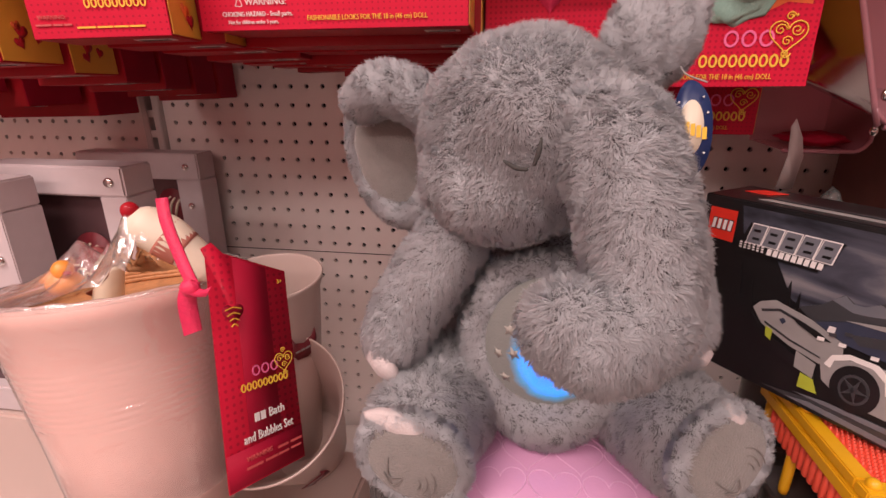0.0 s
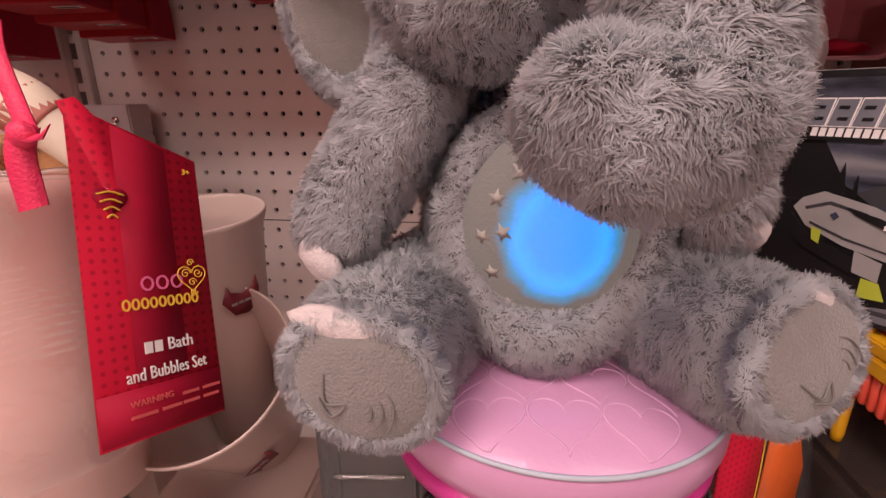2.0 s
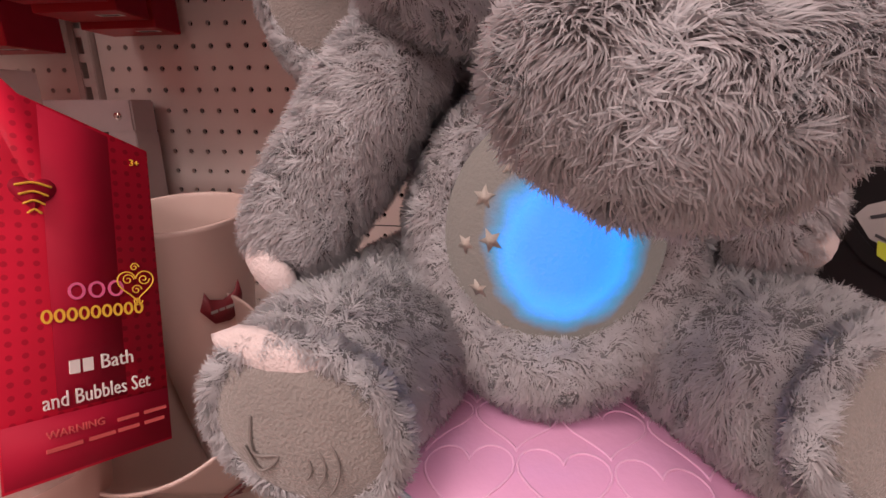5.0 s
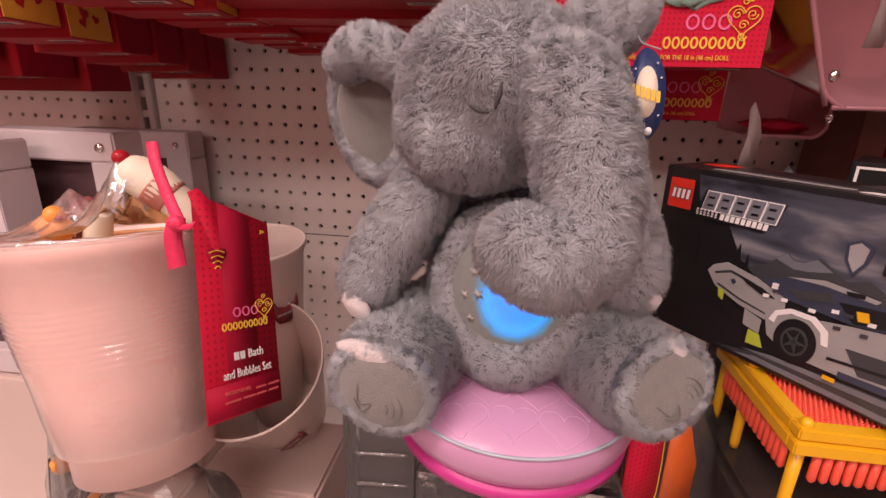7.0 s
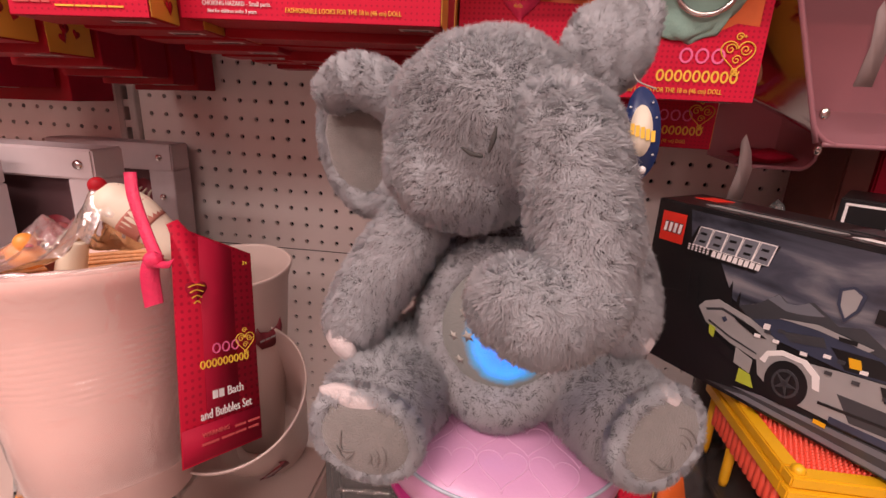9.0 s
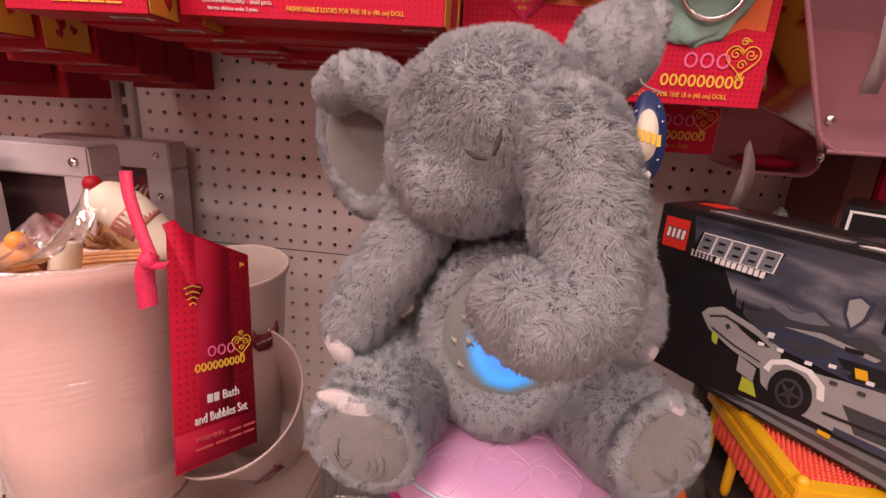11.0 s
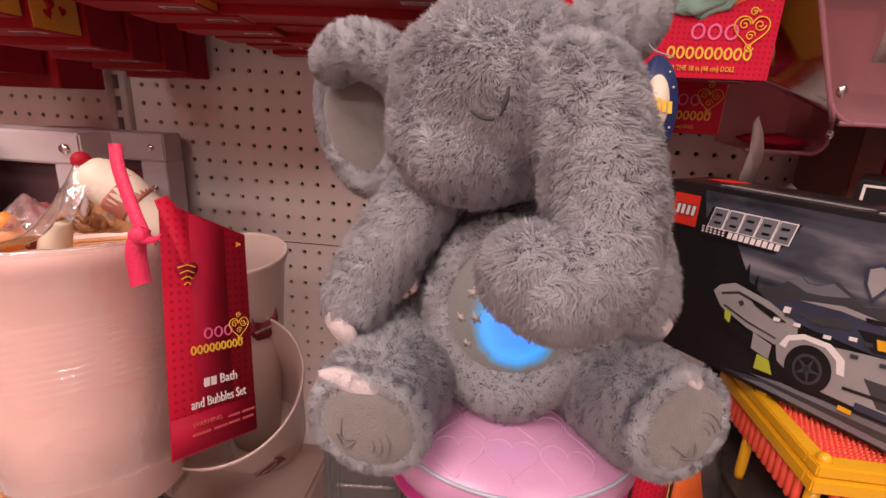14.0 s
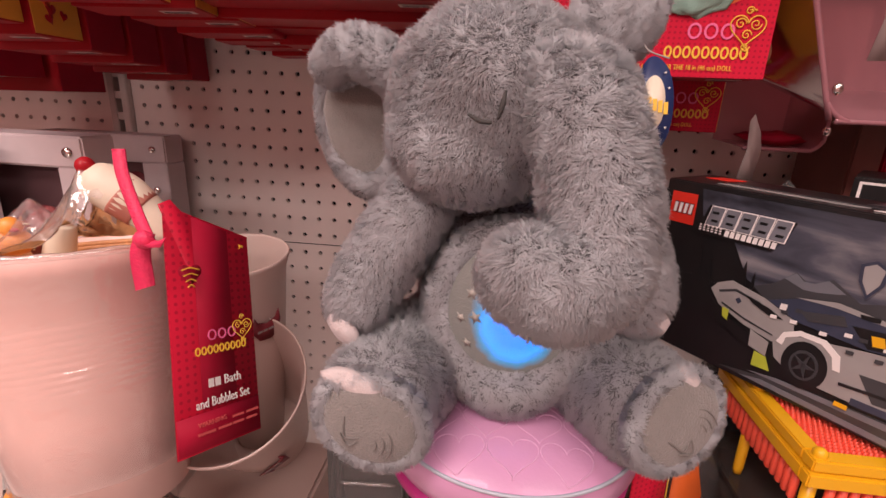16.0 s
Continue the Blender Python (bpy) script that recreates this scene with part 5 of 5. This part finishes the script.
for k in range(4):
    x = 0.0092 + k * 0.0042
    art("logo_shape", [(x, 0.1105), (x + 0.0034, 0.1105), (x + 0.0042, 0.1195), (x + 0.0008, 0.1195)], BLACK, 0.0010)
    art("logo_shape", [(x + 0.0005, 0.1112), (x + 0.0029, 0.1112), (x + 0.0037, 0.1188), (x + 0.0013, 0.1188)], WHITE_INK, 0.0013)
art("title_shadow", [(0.0315, 0.099), (0.086, 0.099), (0.0975, 0.1215), (0.0385, 0.1215)], BLACK, 0.0013)
for k in range(5):
    x = 0.0385 + k * 0.0112
    art("title_edge", [(x - 0.0013, 0.1063), (x + 0.0098, 0.1063), (x + 0.0126, 0.1217), (x + 0.0020, 0.1217)], WHITE_INK, 0.0016)
    art("title_block", [(x - 0.0006, 0.1070), (x + 0.0091, 0.1070), (x + 0.0118, 0.1210), (x + 0.0025, 0.1210)], CLOUD, 0.0019, "slanted silver title block" if k == 0 else "")
    for z in (0.1098, 0.1158):
        art("title_gap", [(x + 0.0032, z), (x + 0.0080, z), (x + 0.0085, z + 0.0018), (x + 0.0037, z + 0.0018)], BLACK, 0.0022)
for k in range(9):
    x = 0.0530 + k * 0.0040
    art("subtitle_block", [(x, 0.1012), (x + 0.0030, 0.1012), (x + 0.0036, 0.1058), (x + 0.0006, 0.1058)], WHITE_INK, 0.0016)
for k in range(18):
    x, z = 0.0335 + (k // 3) * 0.0031, 0.1018 + (k % 3) * 0.0018
    art("check_print", [(x, z), (x + 0.0016, z), (x + 0.0018, z + 0.0010), (x + 0.0002, z + 0.0010)], WHITE_INK, 0.0016)
art("shield_print", [(0.135, 0.106), (0.142, 0.110), (0.149, 0.106), (0.148, 0.096), (0.142, 0.086), (0.136, 0.096)], BLUE_ART, 0.0016, "plain shield shape")
art("shield_inner", [(0.137, 0.105), (0.142, 0.108), (0.147, 0.105), (0.146, 0.096), (0.142, 0.089), (0.138, 0.096)], PALE_ART, 0.0019)
art("maker_bar", [(0.156, 0.092), (0.212, 0.092), (0.212, 0.101), (0.156, 0.101)], BLACK, 0.0019)
lettering("7+", 0.0105, WHITE_INK, car, m @ Matrix.Translation((0.0045, -0.0010, 0.068)))
lettering("76900", 0.0048, GREY_ART, car, m @ Matrix.Translation((0.0050, -0.0010, 0.060)))
lettering("280", 0.0082, PALE_ART, car, m @ Matrix.Translation((0.0050, -0.0010, 0.044)))
lettering("pcs/pzs", 0.0040, GREY_ART, car, m @ Matrix.Translation((0.0050, -0.0010, 0.039)))
for k in range(5):
    bars([0.006 - 0.0008 * (k % 3), 0.003], 0.0010, 0.0008, GREY_ART, car, m @ Matrix.Translation((0.0050, -0.0010, 0.034 - 0.0028 * k)))
# printed top flap
for x0, x1, y0, y1, k in ((0.012, 0.030, 0.030, 0.046, LOGO_RED), (0.034, 0.12, 0.010, 0.016, PALE_ART), (0.036, 0.13, 0.020, 0.024, GREY_ART), (0.130, 0.205, 0.008, 0.014, WHITE_INK), (0.12, 0.20, 0.030, 0.052, GREY_ART), (0.150, 0.153, 0.026, 0.054, WHITE_INK)):
    part("top_print", plate([(x0, y0 - D), (x1, y0 - D), (x1 + 0.006, y1 - D), (x0 + 0.006, y1 - D)], 0.0004), k, car, m=m @ pose(0, 0, H) @ Matrix(((1, 0, 0, 0), (0, 0, 1, D), (0, 1, 0, 0.0003), (0, 0, 0, 1))), smooth=False)

# ---- goods behind the car set ----
dark_box = thing("black_toy_box", "black glossy toy box with white edge lines behind the car set", "toy box")
dm = face_at((0.287, 0.602, 1.1005), (0.80, -0.60, 0), (0, 0, 1))
part("box_body", B((0, 0, 0), (0.16, 0.07, 0.520), 0.0012), BLACK, dark_box, smooth=False, m=dm)
for lo, hi in (((0.004, -0.0006, 0.46), (0.0062, 0, 0.514)), ((0.004, -0.0006, 0.5142), (0.030, 0, 0.5162)), ((0.0335, -0.0006, 0.46), (0.0352, 0, 0.5162))):
    part("edge_line", B(lo, hi), WHITE_INK, dark_box, smooth=False, m=dm)
bars([0.004, 0.002, 0.006], 0.010, 0.0025, WHITE_INK, dark_box, dm @ Matrix.Translation((0.040, -0.0002, 0.488)))
bead_pack = thing("clear_bead_pack", "clear crinkled pack of dark green beads behind the car set", "plastic pack")
part("pack_film", ball((0.258, 0.640, 1.352), (0.034, 0.026, 0.252), (0, 0, -30), 26, 0.10, 11.0), CLEAR, bead_pack)
part("pack_card", B((0.228, 0.648, 1.1005), (0.286, 0.656, 1.585), 0.001), BLACK, bead_pack, smooth=False)
BEAD = material("dark_green_glass", (0.02, 0.06, 0.05), 0.08, coat=0.6)
rs = random.Random(31)
for k in range(22):
    part("bead", ball((0.258 + rs.uniform(-0.022, 0.022), 0.632 + rs.uniform(-0.008, 0.008), 1.575 + rs.uniform(0, 0.020)), (0.0045, 0.0045, 0.0045), seg=12), BEAD, bead_pack)

# ---- pin art toy ----
pin = thing("pin_art_toy", "yellow framed pin art toy with coral red pins, lying flat", "pin art toy")
px0, px1, py0, py1, pz = 0.190, 0.360, 0.424, 0.545, 1.4745
for lo, hi in (((px0, py0, pz - 0.008), (px1, py0 + 0.011, pz)), ((px0, py1 - 0.011, pz - 0.008), (px1, py1, pz)), ((px0, py0 + 0.011, pz - 0.008), (px0 + 0.011, py1 - 0.011, pz)), ((px1 - 0.011, py0 + 0.011, pz - 0.008), (px1, py1 - 0.011, pz))):
    part("frame_bar", B(lo, hi, 0.0010), YELLOW, pin, smooth=False)
for lo, hi in (((px0 - 0.002, py0 - 0.002, pz - 0.018), (px1, py0 + 0.006, pz - 0.0085)), ((px0 - 0.002, py0 + 0.006, pz - 0.018), (px0 + 0.006, py1, pz - 0.0085))):
    part("lower_bar", B(lo, hi, 0.0010), YELLOW, pin, smooth=False)
part("pin_plate", B((px0 + 0.011, py0 + 0.011, pz - 0.006), (px1 - 0.011, py1 - 0.011, pz - 0.002)), PIN_RED, pin, "coral red perforated plate", smooth=False)
bm = bmesh.new()
nx, ny = 44, 30
for i in range(nx):
    for j in range(ny):
        x = px0 + 0.013 + (px1 - px0 - 0.026) * (i + 0.5 * (j % 2)) / nx
        y = py0 + 0.013 + (py1 - py0 - 0.026) * j / (ny - 1)
        if 0.80 * (x - 0.147) + 0.60 * (y - 0.571) > 0.006:
            continue
        vs = [bm.verts.new((x + 0.0012 * math.cos(math.pi / 3 * k), y + 0.0012 * math.sin(math.pi / 3 * k), pz - 0.002)) for k in range(6)]
        ts = [bm.verts.new((x + 0.0008 * math.cos(math.pi / 3 * k), y + 0.0008 * math.sin(math.pi / 3 * k), pz + 0.0004)) for k in range(6)]
        for k in range(6):
            bm.faces.new((vs[k], vs[(k + 1) % 6], ts[(k + 1) % 6], ts[k]))
        bm.faces.new(ts)
tagged(part("pin_field", bm, PIN_RED, pin), kind="stuff")
for i in range(22):
    x = px0 + 0.016 + i * 0.0068
    part("pin", lathe([(0.0012, 0.0), (0.0026, 0.002), (0.0026, 0.022)], 10, close=True), PIN_RED if i < 12 else YELLOW, pin, m=pose(x, py0 + 0.003, pz - 0.040))
for i in range(14):
    part("pin", lathe([(0.0012, 0.0), (0.0026, 0.002), (0.0026, 0.022)], 10, close=True), PIN_RED, pin, m=pose(px0 + 0.003, py0 + 0.014 + i * 0.0068, pz - 0.040))
for cx, cy in ((px0 + 0.006, py0 + 0.006), (px0 + 0.006, py1 - 0.045), (px0 + 0.006, py1 - 0.006), (px1 - 0.006, py0 + 0.006)):
    part("leg", lathe([(0.0030, -0.075), (0.0036, -0.070), (0.0040, -0.01)], 14, close=True), YELLOW, pin, m=pose(cx, cy, pz))
    part("peg", ball((cx, cy, pz + 0.001), (0.0042, 0.0042, 0.0042), seg=18), YELLOW, pin)
case = thing("clear_case", "clear plastic case with dark contents under the pin art toy", "plastic case")
part("case_shell", B((0.180, 0.415, 1.1005), (0.375, 0.560, 1.398), 0.006), SMOKE, case, smooth=False)
part("case_content", B((0.195, 0.44, 1.1045), (0.36, 0.55, 1.385), 0.004), WOODY, case, smooth=False)

# ---- small goods round the stool ----
clam = thing("clear_clamshell", "smoky clear clamshell pack with dark contents beside the stool", "clamshell pack")
part("shell", B((-0.118, 0.452, 1.1005), (-0.052, 0.520, 1.440), 0.006), CLEAR, clam, smooth=False)
part("insert", B((-0.110, 0.47, 1.1045), (-0.060, 0.514, 1.425), 0.003), BLACK, clam, smooth=False)
for z in (1.39, 1.36, 1.33):
    part("rib", tube([(-0.105, 0.4505, z, 0.0016), (-0.065, 0.4505, z + 0.003, 0.0016)], 8, 8, 3), CLEAR, clam)
rtag = thing("small_swing_tag", "red card tag with a gold edge beside the stool", "hang tag")
part("card", plate([(0, 0.004), (0.006, 0.012), (0.030, 0.012), (0.034, -0.06), (0.024, -0.075), (0.0, -0.075)], 0.0008), RED, rtag, m=face_at((0.094, 0.430, 1.450), (0.85, 0.5, 0), (0, 0, 1)))
part("edge", tube([(0.0335, -0.0005, 0.012, 0.0004), (0.036, -0.0005, -0.06, 0.0004), (0.025, -0.0005, -0.076, 0.0004)], 10, 5, 1), YELLOW_INK, rtag, m=face_at((0.092, 0.4295, 1.450), (0.85, 0.5, 0), (0, 0, 1)))
otag = thing("small_swing_tag", "orange card tag behind a red one", "hang tag")
part("card", plate([(0, 0.014), (0.012, 0.014), (0.026, -0.03), (0.026, -0.07), (0.0, -0.07)], 0.0008), ORANGE_CARD, otag, m=face_at((0.128, 0.452, 1.440), (0.9, 0.3, 0), (0, 0, 1)))
ring = thing("tan_ring", "tan plastic ring from a doll set in a clear pack", "toy ring")
part("band", lathe([(0.017, -0.009), (0.019, -0.009), (0.019, 0.009), (0.017, 0.009), (0.017, -0.009)], 40), SKIN, ring, m=pose(0.152, 0.508, 1.437, 90, 0, 35))
pack = thing("clear_pack", "large clear plastic pack with crinkled front between the toys", "plastic pack")
part("pack_front", ball((0.150, 0.52, 1.275), (0.055, 0.05, 0.174), (0, 0, 10), 30, 0.15, 7.0), CLEAR, pack)
part("pack_card", B((0.125, 0.535, 1.1005), (0.178, 0.56, 1.42), 0.003), WOODY, pack, smooth=False)
bottle2 = thing("clear_cup", "pale clear plastic cup behind the elephant", "cup", (0.128, 0.600, 1.1005))
part("cup_shell", lathe([(0.020, 0.0), (0.024, 0.004), (0.026, 0.40), (0.022, 0.445), (0.006, 0.455)], 32), clear_plastic("milky_clear", (0.85, 0.74, 0.72), 0.55, 0.15), bottle2)

# ---- toys low beside the bucket ----
rs = random.Random(21)
bag = thing("duck_bag", "clear bag of orange plastic ducks and cream blocks", "toy bag")
part("bag", ball((-0.345, 0.47, 1.275), (0.055, 0.06, 0.17), (0, 0, 0), 26, 0.2, 4.0), CLEAR, bag)
part("duck", ball((-0.318, 0.442, 1.385), (0.011, 0.010, 0.014), (0, 0, 0), 20, 0.15), ORANGE, bag, "orange plastic duck")
part("duck_head", ball((-0.316, 0.436, 1.404), (0.007, 0.007, 0.009)), ORANGE, bag)
for k in range(16):
    p = (-0.335 + rs.uniform(-0.03, 0.035), 0.455 + rs.uniform(-0.025, 0.03), 1.30 + 0.075 * rs.random())
    part("block", ball(p, (0.010, 0.009, 0.010), (rs.uniform(0, 90), rs.uniform(0, 90), 0), 14, 0.2, k), CREAM if k % 3 else ORANGE, bag)
for k in range(5):
    bk = thing("dark_book", "dark brown book-like box beyond the brick car set", "box", group="dark standing boxes")
    part("cover", B((0.372 + 0.034 * k, 0.74, 1.1005), (0.403 + 0.034 * k, 0.84, 1.690 - 0.004 * (k % 2)), 0.002), WOODY if k % 2 == 0 else RED_DARK, bk, smooth=False)
